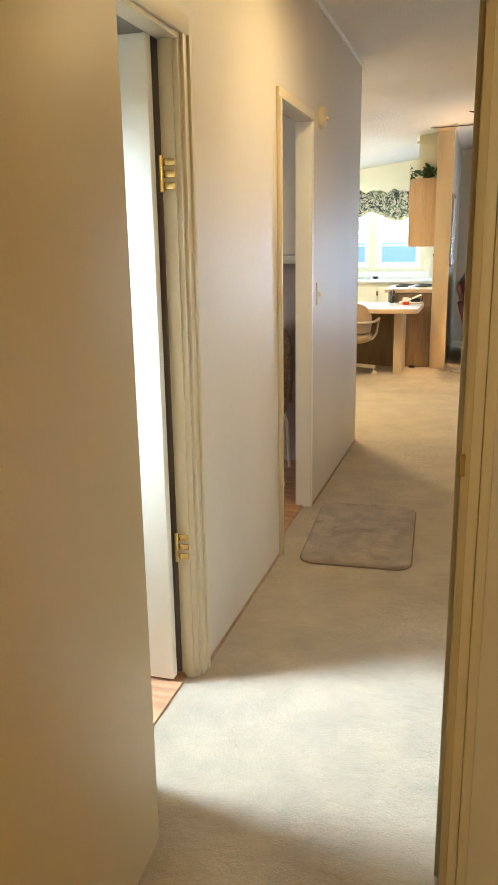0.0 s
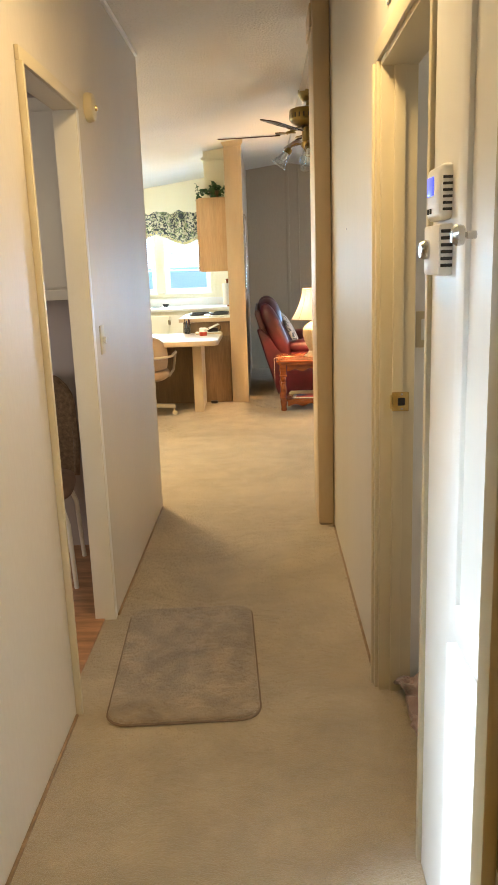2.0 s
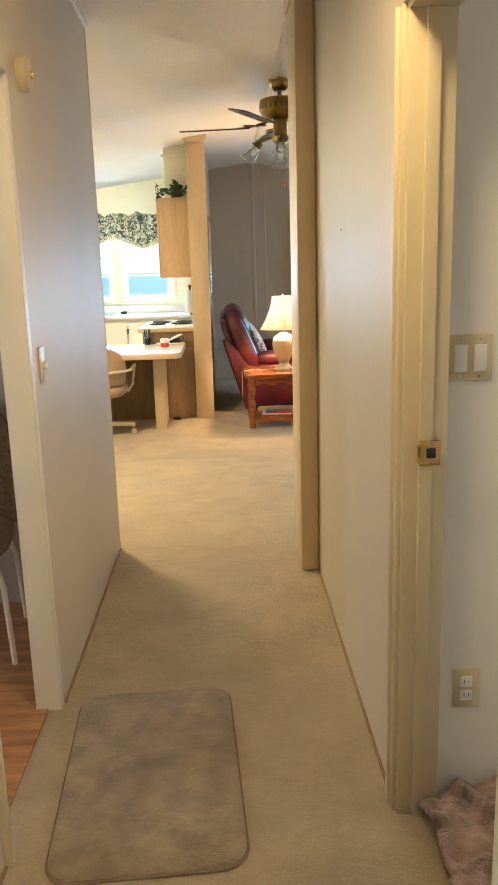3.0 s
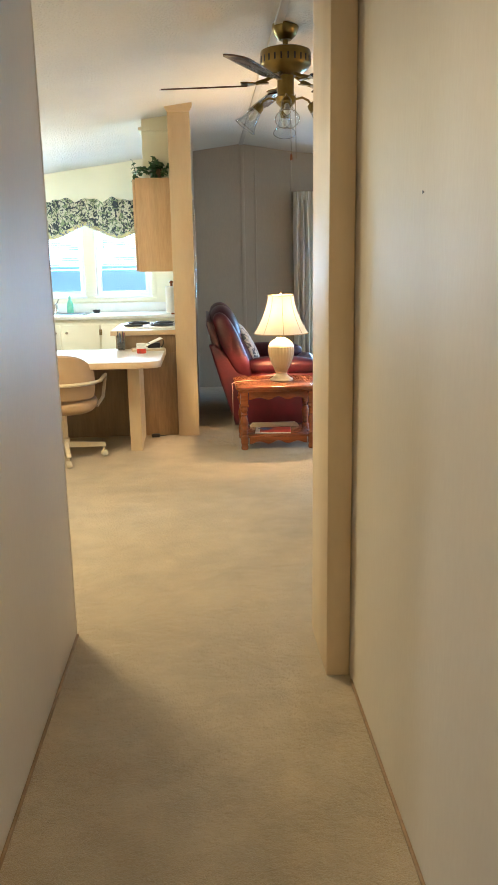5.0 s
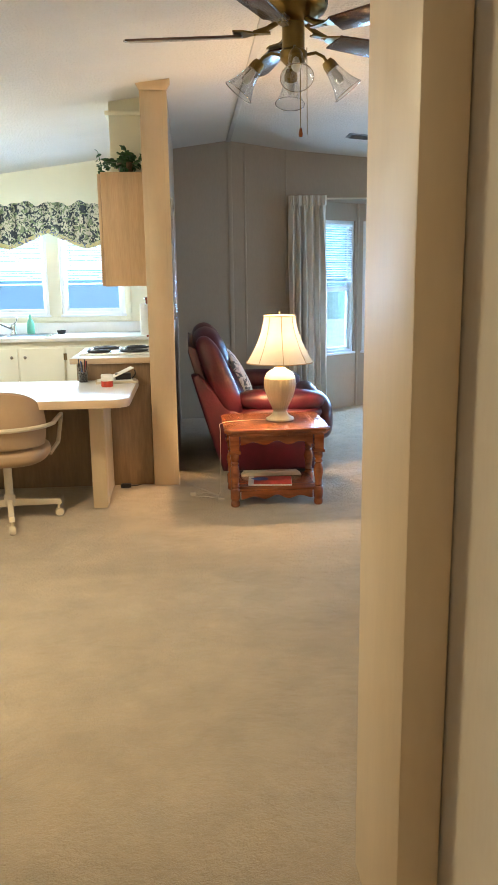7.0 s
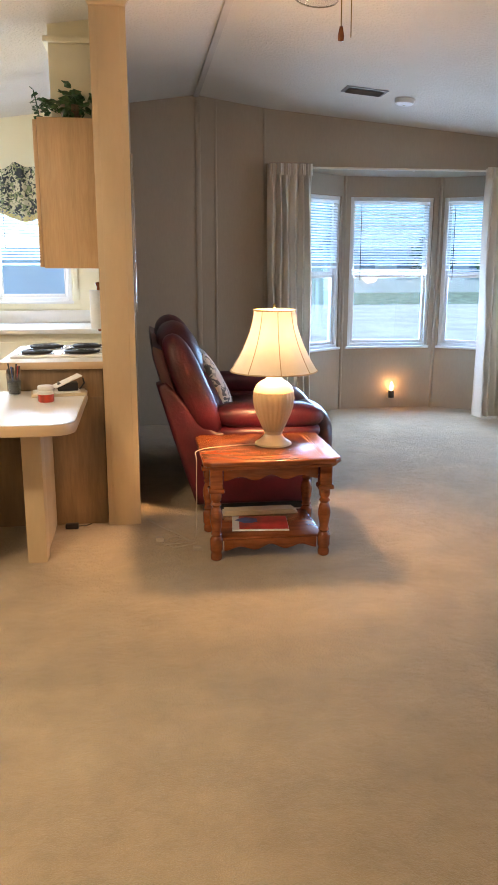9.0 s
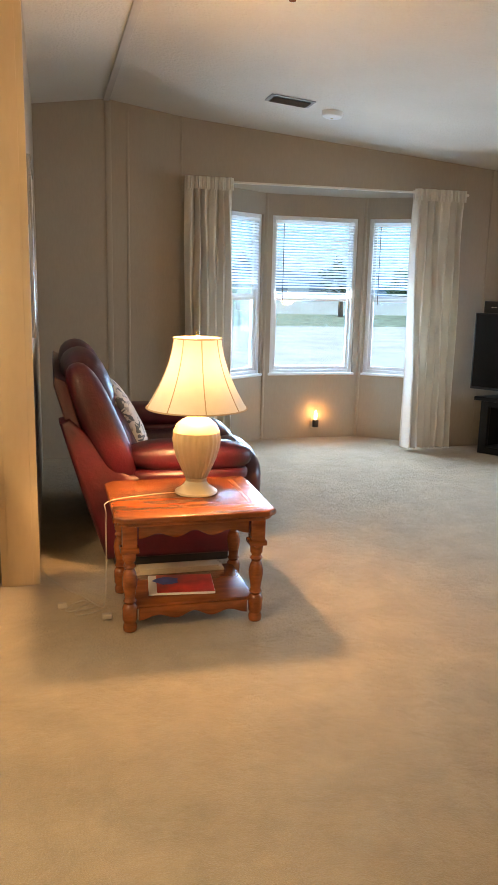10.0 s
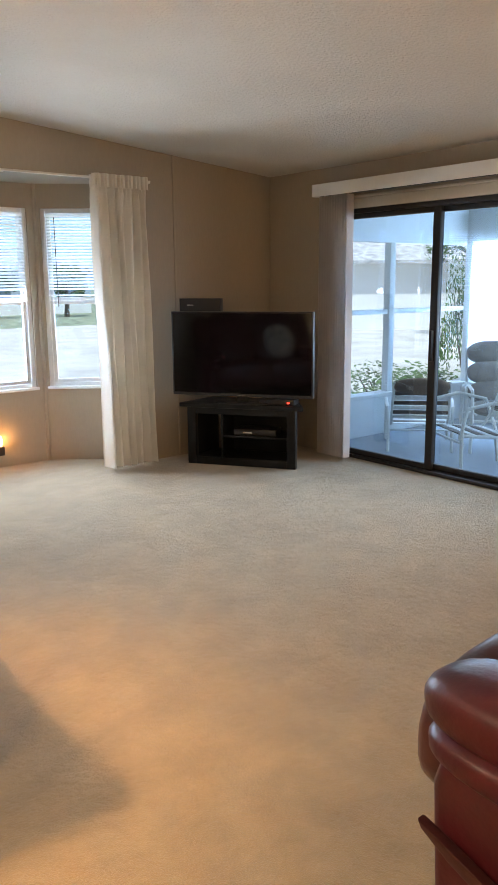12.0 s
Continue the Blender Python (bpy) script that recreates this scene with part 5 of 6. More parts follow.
# sliding door, valance and vertical blind
t = thing("door_3", pose(SIDE, 0, 0), "dark bronze sliding glass door to the porch", "sliding door")
t["kind"] = "structure"
bm = bmesh.new()
add_box(bm, (0.0, SD[0], 0.0), (0.12, SD[1], 0.028), 0.004)
add_box(bm, (0.0, SD[0], SD[2] - 0.035), (0.12, SD[1], SD[2]), 0.004)
add_box(bm, (0.0, SD[1] - 0.035, 0.028), (0.12, SD[1], SD[2] - 0.035), 0.004)
add_box(bm, (0.0, SD[0], 0.028), (0.12, SD[0] + 0.035, SD[2] - 0.035), 0.004)
part("door_frame", bm, M_ALU, t)
for y0, y1, x in ((10.83, 11.79, 0.035), (10.05, 10.91, 0.075), (9.235, 10.10, 0.035)):
    bm = bmesh.new()
    s = 0.062
    for a, b, c, e in ((y0, y0 + s, 0.03, 1.92), (y1 - s, y1, 0.03, 1.92), (y0 + s, y1 - s, 0.03, 0.075), (y0 + s, y1 - s, 1.88, 1.92)):
        add_box(bm, (x - 0.015, a, c), (x + 0.015, b, e), 0.003)
    o = part("panel_frame", bm, M_ALU, t)
    p = boxpart("pane", (x - 0.002, y0 + s - 0.005, 0.070), (x + 0.002, y1 - s + 0.005, 1.885), M_PANE, o, 0)
    p.visible_shadow = False
boxpart("door_handle", (-0.014, 10.845, 0.84), (0.020, 10.868, 1.06), M_ALU, t, 0.006)
bm = bmesh.new()
add_box(bm, (SIDE - 0.016, SD[0] - 0.06, SD[2] + 0.002), (SIDE - 0.0005, SD[1] + 0.02, SD[2] + 0.075), 0.004)
add_box(bm, (SIDE - 0.024, SD[0] - 0.06, SD[2] + 0.076), (SIDE - 0.0005, SD[1] + 0.02, SD[2] + 0.095), 0.004)
setting("trim_slider", bm, M_WALL, "cream head trim above the sliding door", "trim")
t = thing("blind_valance", pose(4.50, 0, 2.055), "off-white box valance over the sliding door", "valance")
boxpart("front_board", (-0.050, 8.80, 0.0), (-0.036, 11.92, 0.092), M_VALBOX, t, 0.003)
boxpart("top_board", (-0.036, 8.80, 0.080), (0.119, 11.92, 0.092), M_VALBOX, t, 0.002)
boxpart("end_board", (-0.036, 11.908, 0.0), (0.119, 11.92, 0.080), M_VALBOX, t, 0.002)
t = thing("vertical_blind", pose(4.52, 0, 0), "pale vertical blind vanes stacked beside the door", "blind")
boxpart("head_rail", (-0.015, 8.9, 2.058), (0.025, 11.89, 2.09), M_ALU, t, 0.003)
for k in range(12):
    boxpart("vane", (-0.044, -0.0009, 0.02), (0.044, 0.0009, 2.056), M_VBLIND, t, 0, m=pose(0, 11.575 + k * 0.027, 0, 0, 0, 8 + 3 * math.sin(k * 1.7)))

# ---- kitchen ----
t = thing("bar_table", pose(0, 0, 0), "white laminate breakfast bar with rounded corner and tan edge", "table")
bm = bmesh.new()
r = 0.10
cor = [(-0.39 - r + r * math.cos(radians(a)), 9.14 + r + r * math.sin(radians(a))) for a in range(-90, 1, 15)]
ol = [(-2.30, 9.14)] + cor + [(-0.39, 10.035), (-2.30, 10.035)]
add_prism(bm, ol, 0.690, 0.736, r=0.004)
part("tabletop_edge", bm, M_EDGE, t, "tan laminate edge band")
bm = bmesh.new()
add_prism(bm, [(x + (0.004 if x < -2 else -0.004), y + (0.004 if y < 9.5 else -0.004)) for x, y in ol], 0.7365, 0.740)
part("tabletop", bm, M_COUNTER, t)
boxpart("support_leg", (-0.665, 9.49, 0.0), (-0.575, 9.60, 0.690), M_TRIM, t, 0.004)
boxpart("support_panel", (-0.655, 9.60, 0.0), (-0.585, 10.035, 0.690), M_TRIM, t, 0.003)
t = thing("peninsula_cabinet", pose(0, 0, 0), "brown wood-panelled back of the kitchen peninsula", "cabinet")
boxpart("back_panel", (-2.30, 10.04, 0.0), (-0.312, 10.06, 0.700), M_BASEPANEL, t, 0.002)
boxpart("upper_panel", (-0.80, 10.042, 0.700), (-0.312, 10.06, 0.852), M_BASEPANEL, t, 0.002)
boxpart("body", (-0.80, 10.0605, 0.0), (-0.312, 10.72, 0.852), M_BASEPANEL, t, 0.002)
t = thing("peninsula_counter", pose(0, 0, 0), "white laminate stove counter with a tan front edge", "counter")
boxpart("countertop", (-0.835, 10.004, 0.853), (-0.303, 10.80, 0.893), M_COUNTER, t, 0.004)
boxpart("edge_band", (-0.838, 9.996, 0.855), (-0.303, 10.0035, 0.891), M_EDGE, t, 0.001)
t = thing("cooktop", pose(-0.555, 10.44, 0.893), "white enamel cooktop with four coil burners", "stove")
boxpart("plate", (-0.24, -0.28, 0.0), (0.24, 0.28, 0.012), M_ENAMEL, t, 0.004)
for x, y, r in ((-0.12, -0.15, 0.085), (0.12, -0.13, 0.10), (-0.10, 0.14, 0.10), (0.13, 0.15, 0.085)):
    bm = bmesh.new()
    add_lathe(bm, [(r + 0.016, 0.012), (r + 0.014, 0.016), (r, 0.014), (0.0, 0.0125)], pose(x, y, 0), 28)
    o = part("drip_pan", bm, M_STEEL, t)
    bm = bmesh.new()
    add_tube(bm, [(x + (0.015 + (r - 0.018) * k / 72) * math.cos(k * 0.349), y + (0.015 + (r - 0.018) * k / 72) * math.sin(k * 0.349), 0.022) for k in range(73)], 0.0075, 6)
    part("coil", bm, M_COIL, o, "black spiral heating coil")

# kitchen wall cabinet, chase and ivy
t = thing("upper_cabinet", pose(0, 0, 0), "light maple wall cabinet beside the kitchen post", "cabinet")
boxpart("body", (-0.595, 10.205, 1.36), (-0.304, 11.75, 2.105), M_OAK, t, 0.004)
for k in range(3):
    y0 = 10.215 + k * 0.512
    o = boxpart("door", (-0.618, y0, 1.365), (-0.597, y0 + 0.505, 2.095), M_OAK, t, 0.004)
    bm = bmesh.new()
    add_tube(bm, [(-0.618, y0 + 0.46, 1.50), (-0.642, y0 + 0.46, 1.51), (-0.642, y0 + 0.46, 1.58), (-0.618, y0 + 0.46, 1.59)], 0.005, 8)
    part("handle", bm, M_PLASTIC, o)
bm = bmesh.new()
add_box(bm, (-0.535, 10.36, 2.106), (-0.302, 11.2, 2.62), 0.003)
add_box(bm, (-0.560, 10.34, 2.486), (-0.302, 11.22, 2.515), 0.004)
setting("wall_chase", bm, M_KITCHEN, "yellow-cream boxed duct above the wall cabinet", "duct")


def ivy(m, label, n, spread, seed):
    t = thing("ivy_plant", m, label, "plant")
    rng = random.Random(seed)
    bm = bmesh.new()
    add_lathe(bm, [(0.045, 0.0), (0.060, 0.07), (0.055, 0.07), (0.0, 0.06)], None, 16)
    part("pot", bm, M_CANE, t)
    lm = bpy.data.meshes.new("ivy_leaf")
    b = bmesh.new()
    vs = [b.verts.new(p) for p in ((0, 0, 0), (0.016, 0.012, 0.002), (0.024, 0.032, 0.0), (0.010, 0.040, 0.003), (0, 0.062, -0.006), (-0.010, 0.040, 0.003), (-0.024, 0.032, 0.0), (-0.016, 0.012, 0.002), (0, 0.03, -0.005))]
    for k in range(8):
        b.faces.new((vs[8], vs[k], vs[(k + 1) % 8]))
    b.to_mesh(lm)
    b.free()
    lm.materials.append(M_LEAF)
    for k in range(n):
        o = new("leaf", lm)
        o.parent = t
        u = rng.random()
        x, y = rng.gauss(0, spread[0]), rng.gauss(0, spread[1])
        x, y = max(-2 * spread[0], min(2 * spread[0], x)), max(-2 * spread[1], min(2 * spread[1], y))
        z = 0.02 + 0.115 * rng.random() * (1 - 0.25 * abs(x) / spread[0])
        o.matrix_basis = pose(x, y, z, rng.uniform(-60, 50), rng.uniform(-50, 50), rng.uniform(0, 360)) @ Matrix.Diagonal((*([rng.uniform(0.7, 1.25)] * 3), 1))
    bm = bmesh.new()
    for k in range(5):
        a = rng.uniform(0, 6.3)
        add_tube(bm, [(0, 0, 0.06), (0.05 * math.cos(a), 0.05 * math.sin(a), 0.10), (0.14 * math.cos(a) * 0.6, 0.14 * math.sin(a), 0.05)], 0.002, 5)
    part("stem", bm, M_LEAF, t)
    return t


ivy(pose(-0.43, 10.31, 2.106), "bushy green artificial ivy on top of the cabinet", 120, (0.075, 0.09), 4)
bm = bmesh.new()
t = thing("ivy_sprig", pose(-0.585, 10.26, 2.106), "small upright ivy sprig on the cabinet corner", "plant")
add_tube(bm, [(0, 0, 0), (-0.008, 0.0, 0.06), (-0.022, -0.005, 0.13)], 0.003, 6)
part("stem", bm, M_LEAF, t)
rng = random.Random(2)
for k in range(9):
    o = new("leaf", bpy.data.meshes["ivy_leaf"])
    o.parent = t
    o.matrix_basis = pose(-0.004 - 0.002 * k, rng.uniform(-0.01, 0.01), 0.02 + 0.014 * k, rng.uniform(-40, 40), rng.uniform(-40, 40), rng.uniform(0, 360)) @ Matrix.Diagonal((0.6, 0.6, 0.6, 1))

# sink run under the window
t = thing("sink_cabinet", pose(0, 0, 0), "cream painted kitchen base cabinets with small knobs", "cabinet")
boxpart("body", (-3.6, 12.02, 0.09), (-0.305, END - 0.002, 0.858), M_CREAMCAB, t, 0.003)
boxpart("kickboard", (-3.6, 12.07, 0.0), (-0.305, 12.09, 0.09), M_BASEPANEL, t, 0.002)
xs = (-2.86, -2.44, -2.02, -1.60, -1.18, -0.80, -0.42)
for k, (x0, x1) in enumerate(zip(xs, xs[1:])):
    o = boxpart("door", (x0 + 0.01, 12.0, 0.12), (x1 - 0.01, 12.0195, 0.80), M_CREAMCAB, t, 0.004)
    bm = bmesh.new()
    kx = x1 - 0.06 if k % 2 == 0 else x0 + 0.06
    add_lathe(bm, [(0.006, 0), (0.006, 0.012), (0.015, 0.018), (0.015, 0.024), (0.0, 0.028)], pose(kx, 12.0, 0.72, 90), 14)
    part("knob", bm, M_STEEL, o)
    bm = bmesh.new()
    hx = x0 + 0.008 if k % 2 == 0 else x1 - 0.008
    add_box(bm, (hx - 0.006, 11.992, 0.69), (hx + 0.006, 12.0, 0.75), 0.002)
    part("hinge", bm, M_ABRASS, o)
t = thing("kitchen_counter", pose(0, 0, 0), "white laminate counter with low backsplash under the window", "counter")
boxpart("countertop", (-3.6, 11.975, 0.859), (-0.305, END - 0.003, 0.898), M_COUNTER, t, 0.006)
boxpart("backsplash", (-3.6, END - 0.022, 0.8985), (-0.305, END - 0.003, 1.0), M_COUNTER, t, 0.004)
t = thing("kitchen_sink", pose(-1.75, 12.28, 0.898), "stainless kitchen sink set in the counter", "sink")
boxpart("rim", (-0.42, -0.27, 0.0), (0.42, 0.25, 0.006), M_STEEL, t, 0.003)
# Flat dark plates: their colour stands in for the shaded depth of the bowls.
for sx in (-0.20, 0.20):
    boxpart("bowl", (sx - 0.17, -0.22, 0.0062), (sx + 0.17, 0.13, 0.0075), M_ALU, t, 0.0)
t = thing("kitchen_faucet", pose(-1.73, 12.47, 0.904), "chrome single-lever kitchen faucet with slanting spout", "faucet")
bm = bmesh.new()
add_lathe(bm, [(0.034, 0), (0.032, 0.012), (0.026, 0.02), (0.026, 0.075), (0.022, 0.095), (0.0, 0.10)], None, 20)
part("body", bm, M_STEEL, t)
bm = bmesh.new()
add_tube(bm, [(0, -0.01, 0.045), (-0.10, -0.07, 0.10), (-0.18, -0.12, 0.135), (-0.20, -0.13, 0.125)], 0.012, 10)
part("spout", bm, M_STEEL, t)
bm = bmesh.new()
add_tube(bm, [(0.0, 0, 0.095), (0.03, -0.01, 0.12), (0.045, -0.02, 0.16)], 0.008, 8)
part("lever", bm, M_STEEL, t)
t = thing("soap_bottle", pose(-1.56, 12.44, 0.904), "green dish soap bottle by the sink", "bottle")
bm = bmesh.new()
add_lathe(bm, [(0.033, 0), (0.036, 0.01), (0.036, 0.09), (0.026, 0.125), (0.013, 0.145), (0.013, 0.150), (0.0, 0.15)], None, 20)
part("body", bm, M_GREENBOTTLE, t)
bm = bmesh.new()
add_lathe(bm, [(0.014, 0.151), (0.013, 0.175), (0.006, 0.185), (0.0, 0.185)], None, 14)
part("cap", bm, M_GREENBOTTLE, t)
t = thing("sponge_dish", pose(-1.27, 12.44, 0.899), "small dark dish on the kitchen counter", "dish")
bm = bmesh.new()
add_lathe(bm, [(0.03, 0.0), (0.035, 0.006), (0.045, 0.035), (0.042, 0.035), (0.03, 0.010), (0.0, 0.009)], None, 18)
part("bowl", bm, M_ALU, t)
t = thing("paper_towel_holder", pose(-0.375, 11.25, 0.96), "white paper towel roll on the partition wall", "paper towel")
bm = bmesh.new()
add_lathe(bm, [(0.018, 0.0), (0.060, 0.0), (0.060, 0.25), (0.018, 0.25)], None, 24)
part("roll", bm, M_PAPER, t)
bm = bmesh.new()
add_lathe(bm, [(0.012, -0.02), (0.012, 0.28), (0.020, 0.285), (0.018, 0.30), (0.0, 0.305)], None, 14)
add_box(bm, (0.0, -0.012, -0.02), (0.069, 0.012, -0.006), 0.002)
part("holder", bm, M_CHERRY, t)

# valance over the kitchen windows
t = thing("window_valance", pose(0, END - 0.10, 0), "floral scalloped valance gathered over the kitchen window", "valance")
XV0, XV1 = -2.85, -0.62


def val(u, v):
    x = XV0 + u * (XV1 - XV0)
    s = (x + 0.985) / 0.74
    f = s - math.floor(s + 0.5)
    low = 1.70 + 0.155 * (abs(f) * 2) ** 1.2
    hi = 2.125 + 0.018 * math.sin(x * 23) + 0.012 * math.sin(x * 41 + 1)
    z = low + v * (hi - low)
    y = 0.022 * math.sin(x * 46 + 1.2 * math.sin(v * 2)) * (0.45 + 0.55 * v) + 0.010 * math.sin(x * 91) * v - 0.012 * math.sin(v * 3.14)
    return (x, y, z)


bm = bmesh.new()
add_sheet(bm, val, 260, 16, 0.004)
part("cloth", bm, M_FLORAL, t, angle=80)
bm = bmesh.new()
add_sheet(bm, lambda u, v: (lambda p: (p[0], p[1] - 0.005, p[2] - 0.004 + 0.045 * v))(val(u, 0)), 260, 2, 0.003)
part("striped_border", bm, fabric_pattern("striped_hem", (0.62, 0.58, 0.30), (0.16, 0.20, 0.30), (0.60, 0.60, 0.50), 34), t, "striped hem band")
bm = bmesh.new()
add_tube(bm, [(XV0, 0.045, 2.085), (XV1, 0.045, 2.085)], 0.010, 8)
for x in (XV0 + 0.02, XV1 - 0.02):
    add_box(bm, (x - 0.008, 0.0, 2.077), (x + 0.008, 0.099, 2.093), 0.002)
part("rod", bm, M_PLASTIC, t)

# ceiling fixture in the kitchen
t = thing("ceiling_light", pose(-2.1, 10.6, ceiling_at(-2.1)), "square white kitchen ceiling light, switched on", "ceiling light")
boxpart("frame", (-0.30, -0.30, -0.05), (0.30, 0.30, 0.02), M_WHITE, t, 0.006)
boxpart("diffuser", (-0.28, -0.28, -0.075), (0.28, 0.28, -0.0505), material("lit_diffuser", (0.9, 0.88, 0.8), 0.5, emission=3.0, glow=(1.0, 0.93, 0.75)), t, 0.01)

# round ceiling light of the dining end
t = thing("ceiling_light", pose(-1.3, 7.5, ceiling_at(-1.3) + 0.012, 0, -7.7), "round white dining ceiling light, switched on", "ceiling light")
bm = bmesh.new()
add_lathe(bm, [(0.0, 0.0), (0.17, 0.0), (0.17, -0.025), (0.15, -0.032), (0.0, -0.032)], None, 32)
part("base", bm, M_WHITE, t)
bm = bmesh.new()
add_lathe(bm, [(0.145, -0.0325), (0.140, -0.055), (0.11, -0.078), (0.06, -0.090), (0.0, -0.093)], None, 32)
part("diffuser", bm, bpy.data.materials["lit_diffuser"], t, "glowing white glass dome")

# things on the bar
t = thing("pen_cup", pose(-0.745, 9.93, 0.740), "clear cup holding dark pens on the bar", "cup")
bm = bmesh.new()
add_lathe(bm, [(0.030, 0.0), (0.037, 0.075), (0.040, 0.108), (0.038, 0.108), (0.035, 0.075), (0.028, 0.004), (0.0, 0.004)], None, 22)
part("cup", bm, M_CLEARGLASS, t)
bm = bmesh.new()
add_lathe(bm, [(0.027, 0.005), (0.034, 0.07), (0.0, 0.07)], None, 18)
part("filling", bm, M_BLACK, t)
rng = random.Random(9)
for k in range(7):
    a = k * 0.9
    bm = bmesh.new()
    add_tube(bm, [(0.010 * math.cos(a), 0.010 * math.sin(a), 0.02), (0.030 * math.cos(a), 0.030 * math.sin(a), 0.13 + 0.03 * rng.random())], 0.004, 6)
    part("pen", bm, (M_BLACK, M_REDCOVER, M_BLUECOVER)[k % 3] if k % 2 else M_BLACK, t)
t = thing("candy_jar", pose(-0.565, 9.70, 0.740), "small glass jar with red filling and white lid", "jar")
bm = bmesh.new()
add_lathe(bm, [(0.034, 0.0), (0.038, 0.006), (0.038, 0.038), (0.0, 0.038)], None, 22)
part("filling", bm, M_REDJAM, t)
bm = bmesh.new()
add_lathe(bm, [(0.039, 0.038), (0.040, 0.050), (0.036, 0.056), (0.0, 0.056)], None, 22)
part("jar", bm, M_PLASTIC, t)
bm = bmesh.new()
add_lathe(bm, [(0.036, 0.0565), (0.038, 0.060), (0.038, 0.074), (0.035, 0.078), (0.0, 0.078)], None, 22)
part("lid", bm, M_PAPER, t)
t = thing("letter_tray", pose(-0.52, 9.90, 0.740, 0, 0, 8), "tan tray of papers and a white folded card", "tray")
boxpart("tray", (-0.14, -0.07, 0.0), (0.13, 0.08, 0.014), M_CHAIRMETAL, t, 0.003)
boxpart("paper", (-0.13, -0.06, 0.0145), (0.10, 0.06, 0.020), M_PAPER, t, 0.001)
boxpart("dark_box", (-0.01, -0.03, 0.0205), (0.09, 0.05, 0.060), M_BLACK, t, 0.003)
boxpart("card", (-0.06, -0.05, -0.002), (0.09, 0.04, 0.004), M_PAPER, t, 0.001, m=pose(0.02, -0.005, 0.062, 0, -22, 10))
bm = bmesh.new()
add_tube(bm, [(0.10, 0.02, 0.02), (0.125, 0.03, 0.05), (0.12, 0.04, 0.075)], 0.004, 6)
part("pen", bm, M_BLACK, t)
t = thing("power_adapter", pose(-0.50, 9.97, 0.0), "small black power adapter on the carpet", "adapter")
boxpart("body", (-0.035, -0.02, 0.0), (0.035, 0.02, 0.028), M_BLACK, t, 0.006)
bm = bmesh.new()
add_tube(bm, [(0.03, 0, 0.012), (0.07, 0.02, 0.006), (0.10, 0.05, 0.006)], 0.003, 6)
part("wire", bm, M_BLACK, t)

# swivel chair at the bar
t = thing("swivel_chair", pose(-1.13, 9.29, 0.0), "tan vinyl swivel chair with barrel back on casters", "chair")
bm = bmesh.new()
add_pillow(bm, (0.50, 0.48, 0.13), pose(0, 0, 0.425), 0.6, 16, 3.0)
part("seat", bm, M_CHAIRVINYL, t)


def barrel(u, v):
    a = radians(-160 + 140 * u)
    top = 0.815 - 0.10 * abs(2 * u - 1) ** 2.6
    z = 0.475 + v * (top - 0.475)
    r = 0.262 + 0.02 * math.sin(v * 3.1)
    return (r * math.cos(a) * 1.02, r * math.sin(a) - 0.005, z)


bm = bmesh.new()
add_sheet(bm, barrel, 30, 14, 0.055)
bmesh.ops.bevel(bm, geom=[e for e in bm.edges if len(e.link_faces) == 2 and e.calc_face_angle(0) > 1.0], offset=0.016, segments=3, affect="EDGES")
part("backrest", bm, M_CHAIRVINYL, t, angle=50)
bm = bmesh.new()
add_tube(bm, [(0.300 * math.cos(radians(a)), 0.300 * math.sin(radians(a)) - 0.005, 0.60) for a in range(-175, -4, 6)], 0.013, 8)
part("back_rail", bm, M_CHAIRMETAL, t, "almond metal rail round the back")
for s in (-1, 1):
    bm = bmesh.new()
    add_tube(bm, [(s * 0.292, -0.03, 0.60), (s * 0.305, 0.02, 0.615), (s * 0.305, 0.16, 0.615), (s * 0.295, 0.20, 0.58), (s * 0.275, 0.18, 0.44), (s * 0.235, 0.10, 0.385)], 0.013, 8)
    part("armrest", bm, M_CHAIRMETAL, t)
bm = bmesh.new()
add_lathe(bm, [(0.034, 0.10), (0.034, 0.16), (0.024, 0.17), (0.024, 0.35), (0.09, 0.362), (0.09, 0.372), (0.0, 0.372)], None, 20)
part("post", bm, M_CHAIRMETAL, t)
for k in range(4):
    a = -76 + 90 * k
    mm = pose(0, 0, 0, 0, 0, a)
    bm = bmesh.new()
    add_prism(bm, [(0.02, 0.095), (0.02, 0.140), (0.29, 0.110), (0.30, 0.085), (0.29, 0.078)], -0.016, 0.016, "y", r=0.004, m=mm)
    leg = part("base_arm", bm, M_CHAIRMETAL, t)
    bm = bmesh.new()
    add_lathe(bm, [(0.0, -0.020), (0.022, -0.018), (0.027, -0.008), (0.027, 0.008), (0.022, 0.018), (0.0, 0.020)], mm @ pose(0.285, 0, 0.0275, 90), 18)
    add_box(bm, (-0.006, -0.006, 0.0), (0.006, 0.006, 0.05), 0.001, m=mm @ pose(0.28, 0, 0.038))
    part("caster", bm, M_CHAIRMETAL, leg)

# ---- porch beyond the sliding door ----
PF, PX, PN = -0.15, 7.55, 12.65      # floor, east and north faces of the porch
bm = bmesh.new()
add_box(bm, (SIDE + 0.14, 6.5, PF - 0.08), (PX + 0.2, PN + 0.2, PF))
setting("floor_porch", bm, M_PATIO, "blue-grey painted porch floor", "floor", smooth=False)
bm = bmesh.new()
add_prism(bm, [(SIDE + 0.14, 2.42), (7.95, 2.18), (7.95, 2.30), (SIDE + 0.14, 2.54)], 6.3, PN + 0.35, "y")
setting("ceiling_porch", bm, M_SIDING, "white sloping porch roof", "ceiling", smooth=False)


